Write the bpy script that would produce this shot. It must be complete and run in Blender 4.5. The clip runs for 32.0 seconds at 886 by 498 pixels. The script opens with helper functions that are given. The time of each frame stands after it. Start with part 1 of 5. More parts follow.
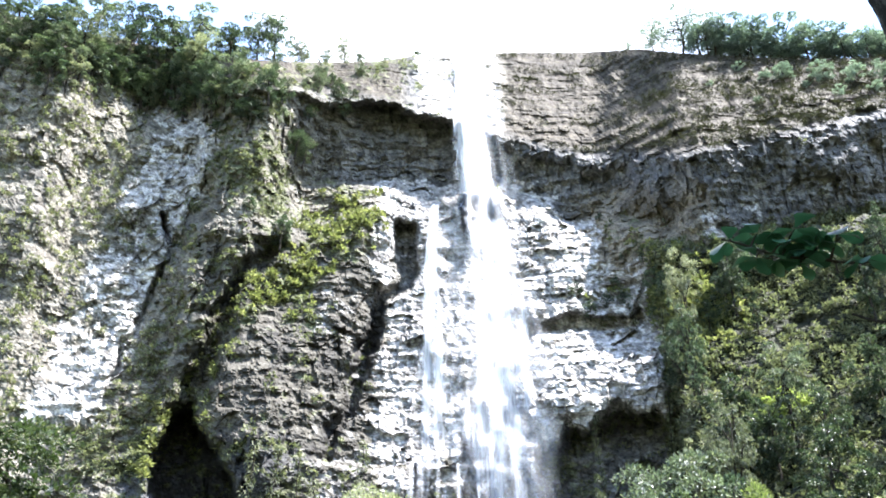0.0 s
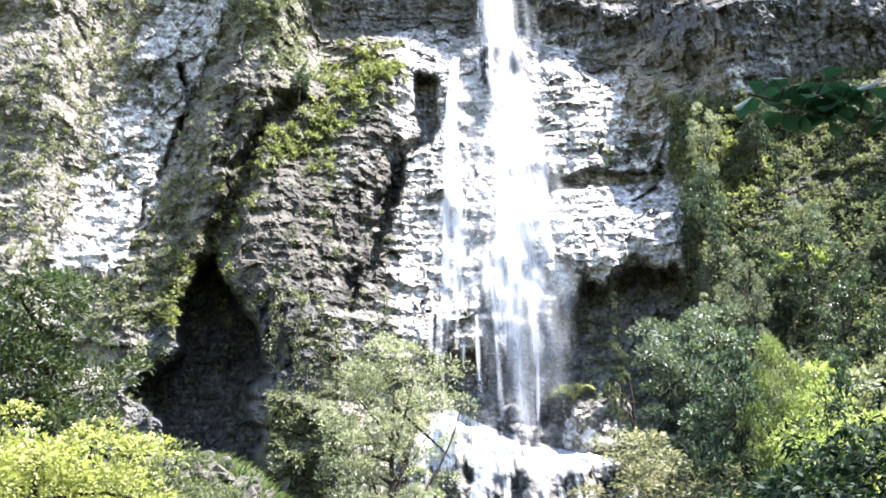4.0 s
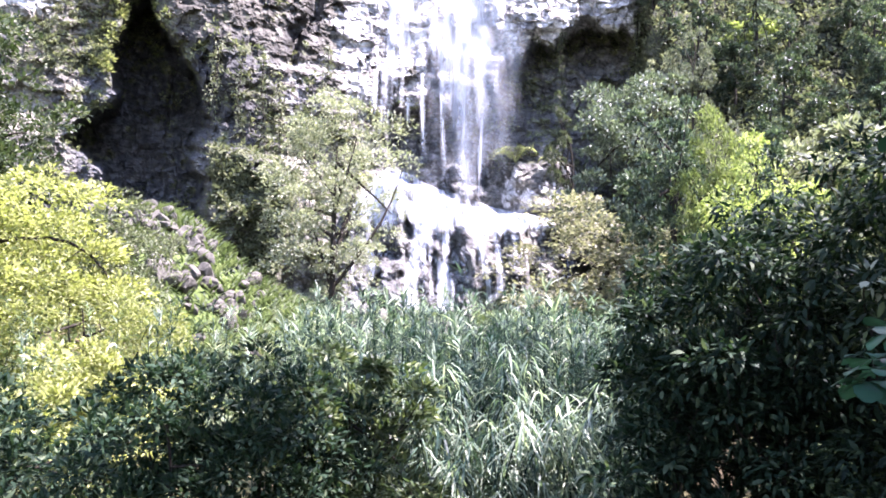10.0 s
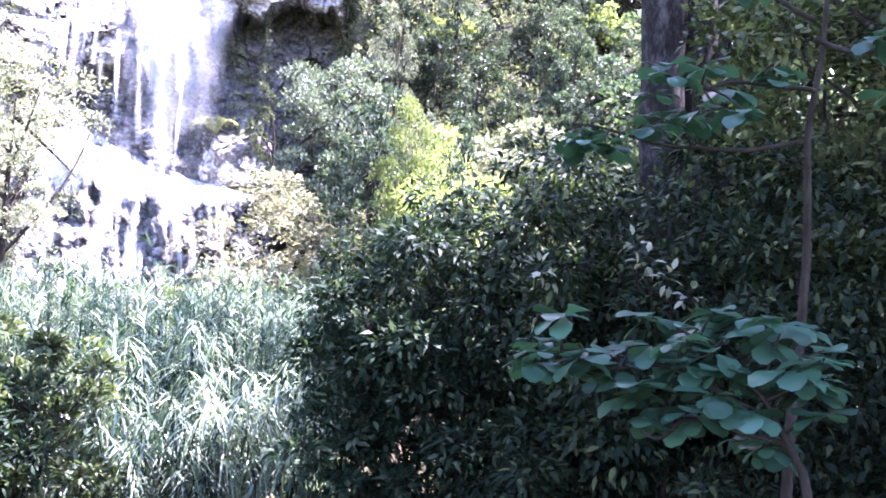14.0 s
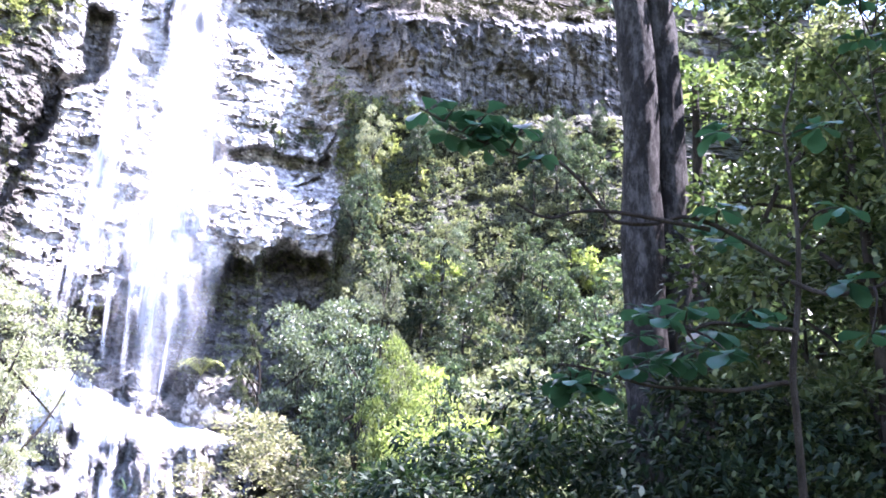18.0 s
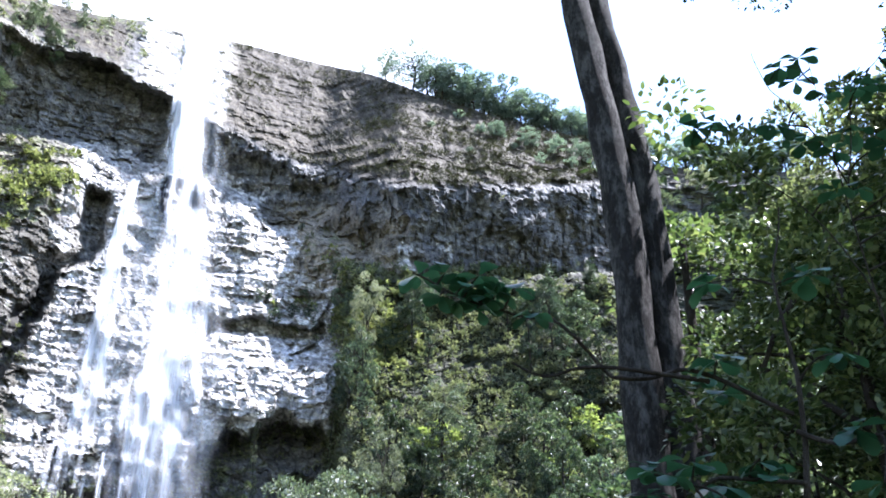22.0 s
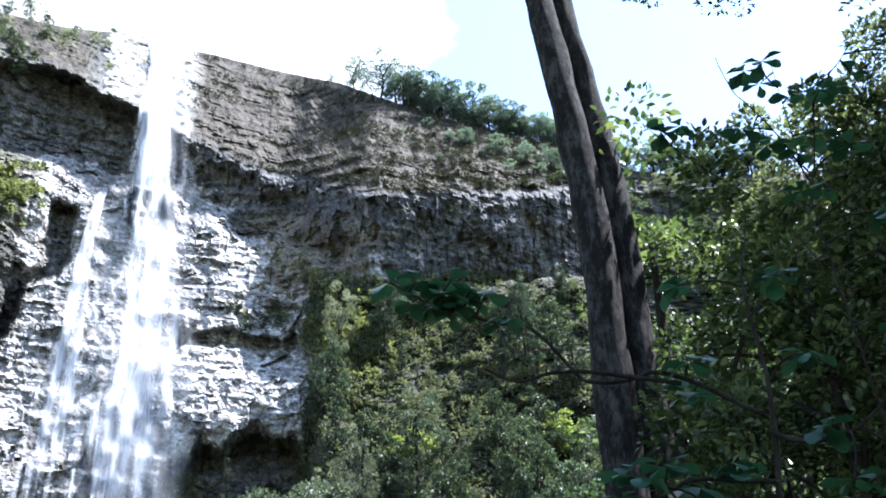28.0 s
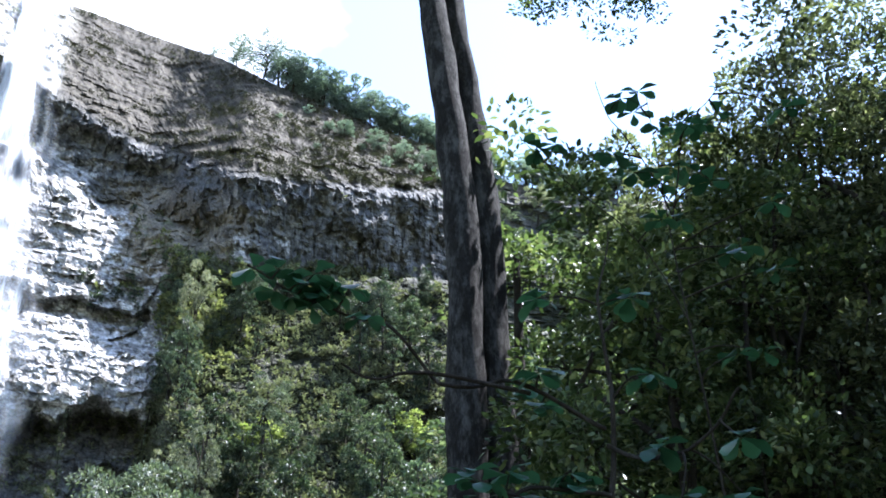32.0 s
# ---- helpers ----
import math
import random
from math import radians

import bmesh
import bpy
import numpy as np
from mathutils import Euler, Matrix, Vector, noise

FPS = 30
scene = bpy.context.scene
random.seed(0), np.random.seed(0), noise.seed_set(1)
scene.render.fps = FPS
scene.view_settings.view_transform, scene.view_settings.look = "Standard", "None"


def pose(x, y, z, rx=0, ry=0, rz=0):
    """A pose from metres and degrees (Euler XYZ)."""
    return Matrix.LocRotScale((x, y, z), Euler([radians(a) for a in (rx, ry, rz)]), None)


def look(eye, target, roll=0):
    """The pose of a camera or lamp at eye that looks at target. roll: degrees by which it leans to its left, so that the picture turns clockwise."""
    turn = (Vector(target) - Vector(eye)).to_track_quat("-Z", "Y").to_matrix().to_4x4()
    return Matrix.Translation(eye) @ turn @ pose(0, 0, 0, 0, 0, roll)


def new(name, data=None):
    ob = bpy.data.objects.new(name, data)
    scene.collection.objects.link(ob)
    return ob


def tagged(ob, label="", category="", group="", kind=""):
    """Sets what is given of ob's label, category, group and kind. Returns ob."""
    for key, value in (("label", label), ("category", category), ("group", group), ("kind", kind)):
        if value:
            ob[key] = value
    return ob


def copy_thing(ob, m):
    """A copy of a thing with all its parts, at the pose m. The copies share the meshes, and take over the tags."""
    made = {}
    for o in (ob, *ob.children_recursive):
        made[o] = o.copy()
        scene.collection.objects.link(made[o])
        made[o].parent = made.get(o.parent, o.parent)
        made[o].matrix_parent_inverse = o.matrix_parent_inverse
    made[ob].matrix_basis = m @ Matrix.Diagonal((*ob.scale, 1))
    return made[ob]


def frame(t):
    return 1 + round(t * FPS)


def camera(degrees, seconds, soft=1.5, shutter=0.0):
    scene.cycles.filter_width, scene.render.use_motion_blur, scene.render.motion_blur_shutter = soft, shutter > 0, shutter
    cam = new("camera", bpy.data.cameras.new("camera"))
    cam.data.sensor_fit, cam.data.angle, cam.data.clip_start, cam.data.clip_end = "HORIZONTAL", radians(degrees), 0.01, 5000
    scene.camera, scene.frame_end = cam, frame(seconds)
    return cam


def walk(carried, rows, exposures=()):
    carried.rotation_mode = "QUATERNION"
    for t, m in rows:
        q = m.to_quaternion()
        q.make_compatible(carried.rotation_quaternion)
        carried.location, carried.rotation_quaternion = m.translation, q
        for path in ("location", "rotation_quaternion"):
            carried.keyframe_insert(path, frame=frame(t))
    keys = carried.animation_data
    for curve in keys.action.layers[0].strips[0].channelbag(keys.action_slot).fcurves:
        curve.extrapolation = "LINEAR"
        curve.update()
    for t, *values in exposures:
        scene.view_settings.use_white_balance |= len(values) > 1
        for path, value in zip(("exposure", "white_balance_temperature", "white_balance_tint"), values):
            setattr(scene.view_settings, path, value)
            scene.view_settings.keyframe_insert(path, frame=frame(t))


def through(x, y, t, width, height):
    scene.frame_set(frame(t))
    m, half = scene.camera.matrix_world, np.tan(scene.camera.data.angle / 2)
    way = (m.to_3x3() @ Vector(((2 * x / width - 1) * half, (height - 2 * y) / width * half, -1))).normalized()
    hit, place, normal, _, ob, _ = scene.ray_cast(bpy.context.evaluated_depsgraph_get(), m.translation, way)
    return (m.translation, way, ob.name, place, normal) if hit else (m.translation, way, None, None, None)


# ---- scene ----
cam = camera(50.83, 32.0, soft=1.8)

# seconds, and the camera's turn (Euler XYZ in degrees): it stands on one spot and turns
EYE = (0.0, 0.0, 1.6)
TURNS = [
    (0, 119.34, 1.20, 0.67),
    (0.5, 118.24, 1.01, 1.60),
    (1, 117.20, 1.03, 1.42),
    (1.5, 116.52, 0.67, 1.56),
    (2, 115.45, 0.86, 1.57),
    (2.5, 114.37, 0.88, 1.61),
    (3, 112.57, 1.04, 1.38),
    (3.5, 111.44, 0.71, 1.55),
    (5.5, 107.00, -0.19, 1.20),
    (6, 105.75, -0.23, 1.06),
    (6.5, 104.28, -0.08, 1.04),
    (7, 103.25, -0.01, 0.89),
    (7.5, 102.23, -0.29, 0.91),
    (8, 100.99, -0.32, 0.81),
    (8.5, 100.94, -0.35, -0.62),
    (9, 99.50, -0.87, -1.61),
    (9.5, 97.44, -0.86, -2.18),
    (10, 95.71, -0.81, -2.15),
    (10.5, 94.73, -0.82, -3.36),
    (11, 93.52, -1.20, -5.36),
    (11.5, 93.24, -1.68, -8.05),
    (12, 93.18, -2.02, -9.98),
    (12.5, 93.31, -1.71, -12.18),
    (13, 93.34, -1.84, -14.83),
    (13.5, 93.89, -2.01, -18.20),
    (15.5, 100.40, -2.35, -23.85),
    (16, 102.73, -1.89, -23.23),
    (16.5, 105.33, -0.95, -23.99),
    (17, 108.76, 0.33, -23.57),
    (17.5, 110.70, -1.17, -23.04),
    (18, 109.66, -2.05, -21.66),
    (18.5, 109.79, -2.76, -21.30),
    (19, 110.48, -2.79, -21.05),
    (19.5, 111.61, -1.55, -20.99),
    (20, 112.67, -0.15, -20.80),
    (20.5, 114.47, 0.81, -20.32),
    (21, 116.05, 0.48, -19.95),
    (21.5, 118.05, 0.42, -20.14),
    (22, 119.61, 0.25, -20.96),
    (22.5, 120.45, 0.84, -22.55),
    (23, 121.40, 2.08, -20.54),
    (23.5, 121.65, 1.84, -19.09),
    (24, 120.85, 2.58, -19.17),
    (24.5, 120.51, 2.42, -19.35),
    (25, 120.65, 2.42, -18.34),
    (25.5, 120.77, 2.38, -18.11),
    (27.5, 119.91, 2.40, -18.81),
    (28, 120.04, 2.02, -22.00),
    (28.5, 120.34, 0.88, -26.22),
    (29, 120.87, 0.05, -27.82),
    (29.5, 121.27, -0.48, -29.80),
    (30, 121.33, 0.02, -30.53),
    (30.5, 121.21, -0.09, -30.81),
    (31, 120.83, 0.40, -30.94),
    (31.5, 120.01, 0.79, -31.42),
    (32, 119.59, 0.90, -31.96),
]
walk(cam, [(t, pose(*EYE, a, b, c)) for t, a, b, c in TURNS],
     exposures=[(t, ev, k, g) for t, ev, k, g in ((0.0, 2.9, 6150, 14), (2.0, 3.05, 6150, 15), (6.0, 2.9, 6450, 19), (9.0, 3.15, 6200, 28), (11.0, 3.47, 5900, 42), (12.5, 4.15, 5750, 48), (16.0, 4.05, 5600, 46), (19.0, 3.6, 5850, 30), (21.0, 3.4, 5850, 24), (23.0, 2.15, 5700, 15), (32.0, 2.45, 5750, 15))])

# ---- sky and sun ----
SUN_AZ, SUN_EL = 101.0, 63.0
world = bpy.data.worlds.new("sky")
scene.world = world
world.use_nodes = True
wn, wl = world.node_tree.nodes, world.node_tree.links
wn.clear()
w_out, w_bg = wn.new("ShaderNodeOutputWorld"), wn.new("ShaderNodeBackground")
w_sky = wn.new("ShaderNodeTexSky")
w_sky.sky_type, w_sky.sun_disc = "NISHITA", False
w_sky.sun_elevation, w_sky.sun_rotation = radians(SUN_EL), radians(SUN_AZ)
w_sky.dust_density = 0.35
w_co, w_map, w_noise, w_ramp, w_mix = (wn.new("ShaderNodeTexCoord"), wn.new("ShaderNodeMapping"), wn.new("ShaderNodeTexNoise"),
                                       wn.new("ShaderNodeValToRGB"), wn.new("ShaderNodeMix"))
w_mix.data_type = "RGBA"
w_map.inputs["Scale"].default_value = (1.6, 1.6, 3.2)
w_map.inputs["Location"].default_value = (0.35, 0.2, 0.1)
w_noise.inputs["Scale"].default_value, w_noise.inputs["Detail"].default_value = 1.7, 7
w_ramp.color_ramp.elements[0].position, w_ramp.color_ramp.elements[1].position = 0.65, 0.82
wl.new(w_co.outputs["Generated"], w_map.inputs["Vector"])
wl.new(w_map.outputs["Vector"], w_noise.inputs["Vector"])
w_norm, w_dot, w_map2, w_add = wn.new("ShaderNodeVectorMath"), wn.new("ShaderNodeVectorMath"), wn.new("ShaderNodeMapRange"), wn.new("ShaderNodeMath")
w_norm.operation, w_dot.operation = "NORMALIZE", "DOT_PRODUCT"
w_dot.inputs[1].default_value = (math.sin(radians(2)) * math.cos(radians(47)), math.cos(radians(2)) * math.cos(radians(47)), math.sin(radians(47)))
w_map2.inputs["From Min"].default_value, w_map2.inputs["From Max"].default_value = 0.93, 0.99
w_map2.inputs["To Min"].default_value, w_map2.inputs["To Max"].default_value = 0.0, 0.34
wl.new(w_co.outputs["Generated"], w_norm.inputs[0])
wl.new(w_norm.outputs["Vector"], w_dot.inputs[0])
wl.new(w_dot.outputs["Value"], w_map2.inputs["Value"])
wl.new(w_noise.outputs["Fac"], w_add.inputs[0])
wl.new(w_map2.outputs["Result"], w_add.inputs[1])
wl.new(w_add.outputs["Value"], w_ramp.inputs["Fac"])
w_ramp.color_ramp.elements[0].color = (0.06, 0.06, 0.06, 1)
wl.new(w_ramp.outputs["Color"], w_mix.inputs["Factor"])
wl.new(w_sky.outputs["Color"], w_mix.inputs["A"])
w_mix.inputs["B"].default_value = (5.2, 5.35, 5.6, 1)
wl.new(w_mix.outputs["Result"], w_bg.inputs["Color"])
w_bg.inputs["Strength"].default_value = 0.115
wl.new(w_bg.outputs["Background"], w_out.inputs["Surface"])

sun = new("sun", bpy.data.lights.new("sun", "SUN"))
sun.data.energy, sun.data.angle, sun.data.color = 5.0, radians(0.53), (1.0, 0.975, 0.94)
SUN_DIR = Vector((math.sin(radians(SUN_AZ)) * math.cos(radians(SUN_EL)), math.cos(radians(SUN_AZ)) * math.cos(radians(SUN_EL)), math.sin(radians(SUN_EL))))
sun.matrix_world = look(SUN_DIR * 200, (0, 0, 0))

# ---- materials ----
def shader(name):
    m = bpy.data.materials.new(name)
    m.use_nodes = True
    n, l = m.node_tree.nodes, m.node_tree.links
    b = n["Principled BSDF"]
    return m, n, l, b


def noise_node(n, l, scale, detail=5, rough=0.6, stretch=None):
    co = n.new("ShaderNodeTexCoord")
    tex = n.new("ShaderNodeTexNoise")
    tex.inputs["Scale"].default_value, tex.inputs["Detail"].default_value, tex.inputs["Roughness"].default_value = scale, detail, rough
    if stretch:
        mp = n.new("ShaderNodeMapping")
        mp.inputs["Scale"].default_value = stretch
        l.new(co.outputs["Object"], mp.inputs["Vector"])
        l.new(mp.outputs["Vector"], tex.inputs["Vector"])
    else:
        l.new(co.outputs["Object"], tex.inputs["Vector"])
    return tex.outputs["Fac"]


def ramp(n, l, fac, stops):
    r = n.new("ShaderNodeValToRGB")
    while len(r.color_ramp.elements) < len(stops):
        r.color_ramp.elements.new(0.5)
    for e, (p, c) in zip(r.color_ramp.elements, stops):
        e.position, e.color = p, (c if len(c) == 4 else (*c, 1))
    l.new(fac, r.inputs["Fac"])
    return r.outputs["Color"]


def mix(n, l, fac, a, b, mode="MIX"):
    x = n.new("ShaderNodeMix")
    x.data_type, x.blend_type = "RGBA", mode
    for sock, v in ((x.inputs["Factor"], fac), (x.inputs["A"], a), (x.inputs["B"], b)):
        if isinstance(v, (int, float)):
            sock.default_value = v
        elif isinstance(v, tuple):
            sock.default_value = (*v, 1)
        else:
            l.new(v, sock)
    return x.outputs["Result"]


def maths(n, l, op, a, b=0.0):
    x = n.new("ShaderNodeMath")
    x.operation = op
    x.use_clamp = op in ("MULTIPLY_ADD",)
    for sock, v in zip(x.inputs, (a, b)):
        if isinstance(v, (int, float)):
            sock.default_value = v
        else:
            l.new(v, sock)
    return x.outputs[0]


def attr(n, name):
    a = n.new("ShaderNodeAttribute")
    a.attribute_name = name
    return a.outputs["Fac"]


def bump(n, l, b, height, strength, dist):
    x = n.new("ShaderNodeBump")
    x.inputs["Strength"].default_value, x.inputs["Distance"].default_value = strength, dist
    l.new(height, x.inputs["Height"])
    l.new(x.outputs["Normal"], b.inputs["Normal"])


def leaf_material(name, dark, light, gloss=0.45, through=0.35, warm=None, sheen=0.22, stops=(0.0, 0.75, 1.0)):
    """Foliage: every leaf has its own shade, thin enough to let some light through."""
    m, n, l, b = shader(name)
    geo = n.new("ShaderNodeNewGeometry")
    col = ramp(n, l, geo.outputs["Random Per Island"], [(p, c) for p, c in zip(stops, (dark, light, warm or light))])
    big = noise_node(n, l, 0.9, 3)
    col = mix(n, l, ramp(n, l, big, [(0.3, (0, 0, 0)), (0.7, (1, 1, 1))]), mix(n, l, 0.45, col, dark), col)
    own = n.new("ShaderNodeObjectInfo")
    col = mix(n, l, 1.0, col, ramp(n, l, own.outputs["Random"], [(0.0, (0.5, 0.53, 0.52)), (1.0, (1.4, 1.36, 1.36))]), "MULTIPLY")
    l.new(col, b.inputs["Base Color"])
    b.inputs["Roughness"].default_value = gloss
    b.inputs["Specular IOR Level"].default_value = sheen
    tr, ms = n.new("ShaderNodeBsdfTranslucent"), n.new("ShaderNodeMixShader")
    l.new(mix(n, l, 1.0, col, (1.15, 1.3, 0.75), "MULTIPLY"), tr.inputs["Color"])
    ms.inputs["Fac"].default_value = through
    l.new(b.outputs["BSDF"], ms.inputs[1])
    l.new(tr.outputs["BSDF"], ms.inputs[2])
    l.new(ms.outputs["Shader"], n["Material Output"].inputs["Surface"])
    return m


def bark_material(name, dark, light, patch):
    m, n, l, b = shader(name)
    fine = noise_node(n, l, 16, 8, 0.75, (1, 1, 0.45))
    col = ramp(n, l, fine, [(0.3, dark), (0.7, light)])
    lich = noise_node(n, l, 7.0, 10, 0.78, (1, 1, 0.4))
    col = mix(n, l, ramp(n, l, lich, [(0.47, (0, 0, 0)), (0.64, (0.8, 0.8, 0.8))]), col, patch)
    l.new(col, b.inputs["Base Color"])
    b.inputs["Roughness"].default_value = 0.9
    b.inputs["Specular IOR Level"].default_value = 0.08
    bump(n, l, b, fine, 0.9, 0.03)
    return m


def cliff_material():
    """Rock whose kind (grey, pale wet, tan, mossy) and painted shade come with the face; grain, cracks and damp streaks
    on top.
    """
    m, n, l, b = shader("cliff_rock")
    kind = n.new("ShaderNodeAttribute")
    kind.attribute_name = "kind_of_rock"
    fine = noise_node(n, l, 2.6, 9, 0.7)
    streak = noise_node(n, l, 1.6, 6, 0.65, (1, 1, 0.14))
    col = mix(n, l, 1.0, kind.outputs["Color"], ramp(n, l, fine, [(0.3, (0.62, 0.62, 0.63)), (0.5, (0.98, 0.98, 0.98)), (0.7, (1.38, 1.38, 1.36))]), "MULTIPLY")
    col = mix(n, l, 1.0, col, ramp(n, l, streak, [(0.36, (1.2, 1.2, 1.2)), (0.64, (0.7, 0.69, 0.68))]), "MULTIPLY")
    joints = None
    co, wob = n.new("ShaderNodeTexCoord"), n.new("ShaderNodeMix")
    wob.data_type = "VECTOR"
    warp_tex = n.new("ShaderNodeTexNoise")
    warp_tex.inputs["Scale"].default_value, warp_tex.inputs["Detail"].default_value = 0.9, 4
    l.new(co.outputs["Object"], warp_tex.inputs["Vector"])
    wob.inputs["Factor"].default_value = 0.35
    l.new(co.outputs["Object"], wob.inputs["A"])
    l.new(warp_tex.outputs["Color"], wob.inputs["B"])
    for scale, wide in ((1.1, 0.07), (2.7, 0.08)):
        mp, vor = n.new("ShaderNodeMapping"), n.new("ShaderNodeTexVoronoi")
        mp.inputs["Scale"].default_value = (0.8 * scale, 0.8 * scale, 1.5 * scale)
        vor.feature = "DISTANCE_TO_EDGE"
        vor.inputs["Scale"].default_value = 1.0
        l.new(wob.outputs[1], mp.inputs["Vector"])
        l.new(mp.outputs["Vector"], vor.inputs["Vector"])
        open_joint = ramp(n, l, vor.outputs["Distance"], [(0.0, (0.42, 0.41, 0.4)), (wide, (1, 1, 1))])
        col = mix(n, l, maths(n, l, "MULTIPLY", kind.outputs["Alpha"], 0.75), col, open_joint, "MULTIPLY")
        joints = open_joint if joints is None else maths(n, l, "ADD", joints, open_joint)
    l.new(col, b.inputs["Base Color"])
    b.inputs["Roughness"].default_value = 0.75
    b.inputs["Specular IOR Level"].default_value = 0.1
    bump(n, l, b, maths(n, l, "ADD", fine, maths(n, l, "MULTIPLY", joints, 0.3)), 0.8, 0.16)
    return m


def stone_material(name, dark, light, scale=3.0):
    m, n, l, b = shader(name)
    fine = noise_node(n, l, scale, 9, 0.7)
    big = noise_node(n, l, scale * 0.2, 4)
    col = ramp(n, l, fine, [(0.3, dark), (0.7, light)])
    col = mix(n, l, ramp(n, l, big, [(0.4, (0, 0, 0)), (0.7, (0.6, 0.6, 0.6))]), col, dark)
    l.new(col, b.inputs["Base Color"])
    b.inputs["Roughness"].default_value = 0.8
    b.inputs["Specular IOR Level"].default_value = 0.15
    bump(n, l, b, fine, 0.8, 0.1)
    return m


def ground_material():
    m, n, l, b = shader("soil_and_grass")
    fine, big = noise_node(n, l, 2.0, 9, 0.7), noise_node(n, l, 0.12, 5)
    soil = ramp(n, l, fine, [(0.3, (0.025, 0.02, 0.012)), (0.7, (0.11, 0.085, 0.05))])
    grass = ramp(n, l, fine, [(0.3, (0.02, 0.03, 0.01)), (0.7, (0.09, 0.12, 0.035))])
    l.new(mix(n, l, ramp(n, l, big, [(0.4, (0, 0, 0)), (0.55, (1, 1, 1))]), soil, grass), b.inputs["Base Color"])
    b.inputs["Roughness"].default_value = 0.95
    b.inputs["Specular IOR Level"].default_value = 0.08
    bump(n, l, b, fine, 0.8, 0.1)
    return m


def water_material(name, cover, lo=0.4, hi=0.76):
    """Falling white water, broken into threads: clear between them."""
    m, n, l, b = shader(name)
    uv = n.new("ShaderNodeUVMap")
    edge = attr(n, "cover")
    total = None
    for su, sv, det, weight in ((0.55, 0.05, 4, 0.5), (2.2, 0.13, 5, 0.35), (7.0, 0.5, 4, 0.25)):
        mp = n.new("ShaderNodeMapping")
        mp.inputs["Scale"].default_value = (su, sv, 1.0)
        tex = n.new("ShaderNodeTexNoise")
        tex.inputs["Scale"].default_value, tex.inputs["Detail"].default_value, tex.inputs["Roughness"].default_value = 1.0, det, 0.62
        tex.inputs["Distortion"].default_value = 0.35
        l.new(uv.outputs["UV"], mp.inputs["Vector"])
        l.new(mp.outputs["Vector"], tex.inputs["Vector"])
        w = maths(n, l, "MULTIPLY", tex.outputs["Fac"], weight)
        total = w if total is None else maths(n, l, "ADD", total, w)
    f = ramp(n, l, maths(n, l, "ADD", total, maths(n, l, "MULTIPLY", maths(n, l, "SUBTRACT", edge, 1.0), 0.3)), [(lo, (0, 0, 0)), (hi, (1, 1, 1))])
    f = maths(n, l, "MULTIPLY", f, maths(n, l, "MULTIPLY", maths(n, l, "MINIMUM", maths(n, l, "MULTIPLY", edge, 3.0), 1.0), cover))
    b.inputs["Base Color"].default_value = (0.93, 0.95, 0.97, 1)
    b.inputs["Roughness"].default_value = 0.5
    tr, tl, m1, m2 = n.new("ShaderNodeBsdfTransparent"), n.new("ShaderNodeBsdfTranslucent"), n.new("ShaderNodeMixShader"), n.new("ShaderNodeMixShader")
    tl.inputs["Color"].default_value = (0.93, 0.95, 0.97, 1)
    m1.inputs["Fac"].default_value = 0.5
    l.new(b.outputs["BSDF"], m1.inputs[1])
    l.new(tl.outputs["BSDF"], m1.inputs[2])
    l.new(f, m2.inputs["Fac"])
    l.new(tr.outputs["BSDF"], m2.inputs[1])
    l.new(m1.outputs["Shader"], m2.inputs[2])
    l.new(m2.outputs["Shader"], n["Material Output"].inputs["Surface"])
    return m


ROCK, GROUND = cliff_material(), ground_material()
STONE = stone_material("grey_stone", (0.03, 0.028, 0.023), (0.12, 0.11, 0.09))
WATER, MIST = water_material("white_water", 0.9, 0.4, 0.82), water_material("fine_spray", 0.42, 0.3, 0.95)
SPRAY = water_material("soft_spray", 0.32, 0.12, 1.0)
THREAD = water_material("thin_water", 0.7, 0.34, 0.9)
BARK = bark_material("grey_bark", (0.007, 0.006, 0.005), (0.021, 0.019, 0.017), (0.085, 0.082, 0.075))
TWIG = bark_material("brown_twig", (0.01, 0.008, 0.006), (0.03, 0.024, 0.018), (0.05, 0.044, 0.035))
LEAF_DARK = leaf_material("dark_green_leaf", (0.007, 0.017, 0.009), (0.03, 0.054, 0.029), 0.55, 0.28, (0.11, 0.135, 0.075), 0.08)
LEAF_WOOD = leaf_material("forest_leaf", (0.012, 0.022, 0.012), (0.064, 0.092, 0.05), 0.4, 0.3, (0.23, 0.262, 0.165), 0.3)
# distance haze painted in: paler and bluer than the leaves themselves
LEAF_HAZED = leaf_material("hazed_rim_leaf", (0.075, 0.105, 0.1), (0.2, 0.25, 0.235), 0.5, 0.38, (0.32, 0.37, 0.34))
LEAF_MID = leaf_material("green_leaf", (0.016, 0.027, 0.011), (0.1, 0.134, 0.056), 0.45, 0.33, (0.2, 0.215, 0.1))
LEAF_OLIVE = leaf_material("olive_leaf", (0.03, 0.037, 0.02), (0.165, 0.186, 0.105), 0.45, 0.33, (0.27, 0.27, 0.165))
LEAF_YELLOW = leaf_material("yellow_green_leaf", (0.115, 0.125, 0.034), (0.345, 0.355, 0.125), 0.5, 0.42, (0.48, 0.46, 0.24))
LEAF_PALE = leaf_material("pale_leaf", (0.075, 0.085, 0.055), (0.25, 0.26, 0.185), 0.5, 0.38, (0.4, 0.385, 0.3))
LEAF_TAN = leaf_material("dry_tan_leaf", (0.085, 0.082, 0.056), (0.25, 0.24, 0.172), 0.6, 0.36, (0.38, 0.35, 0.265), 0.1)
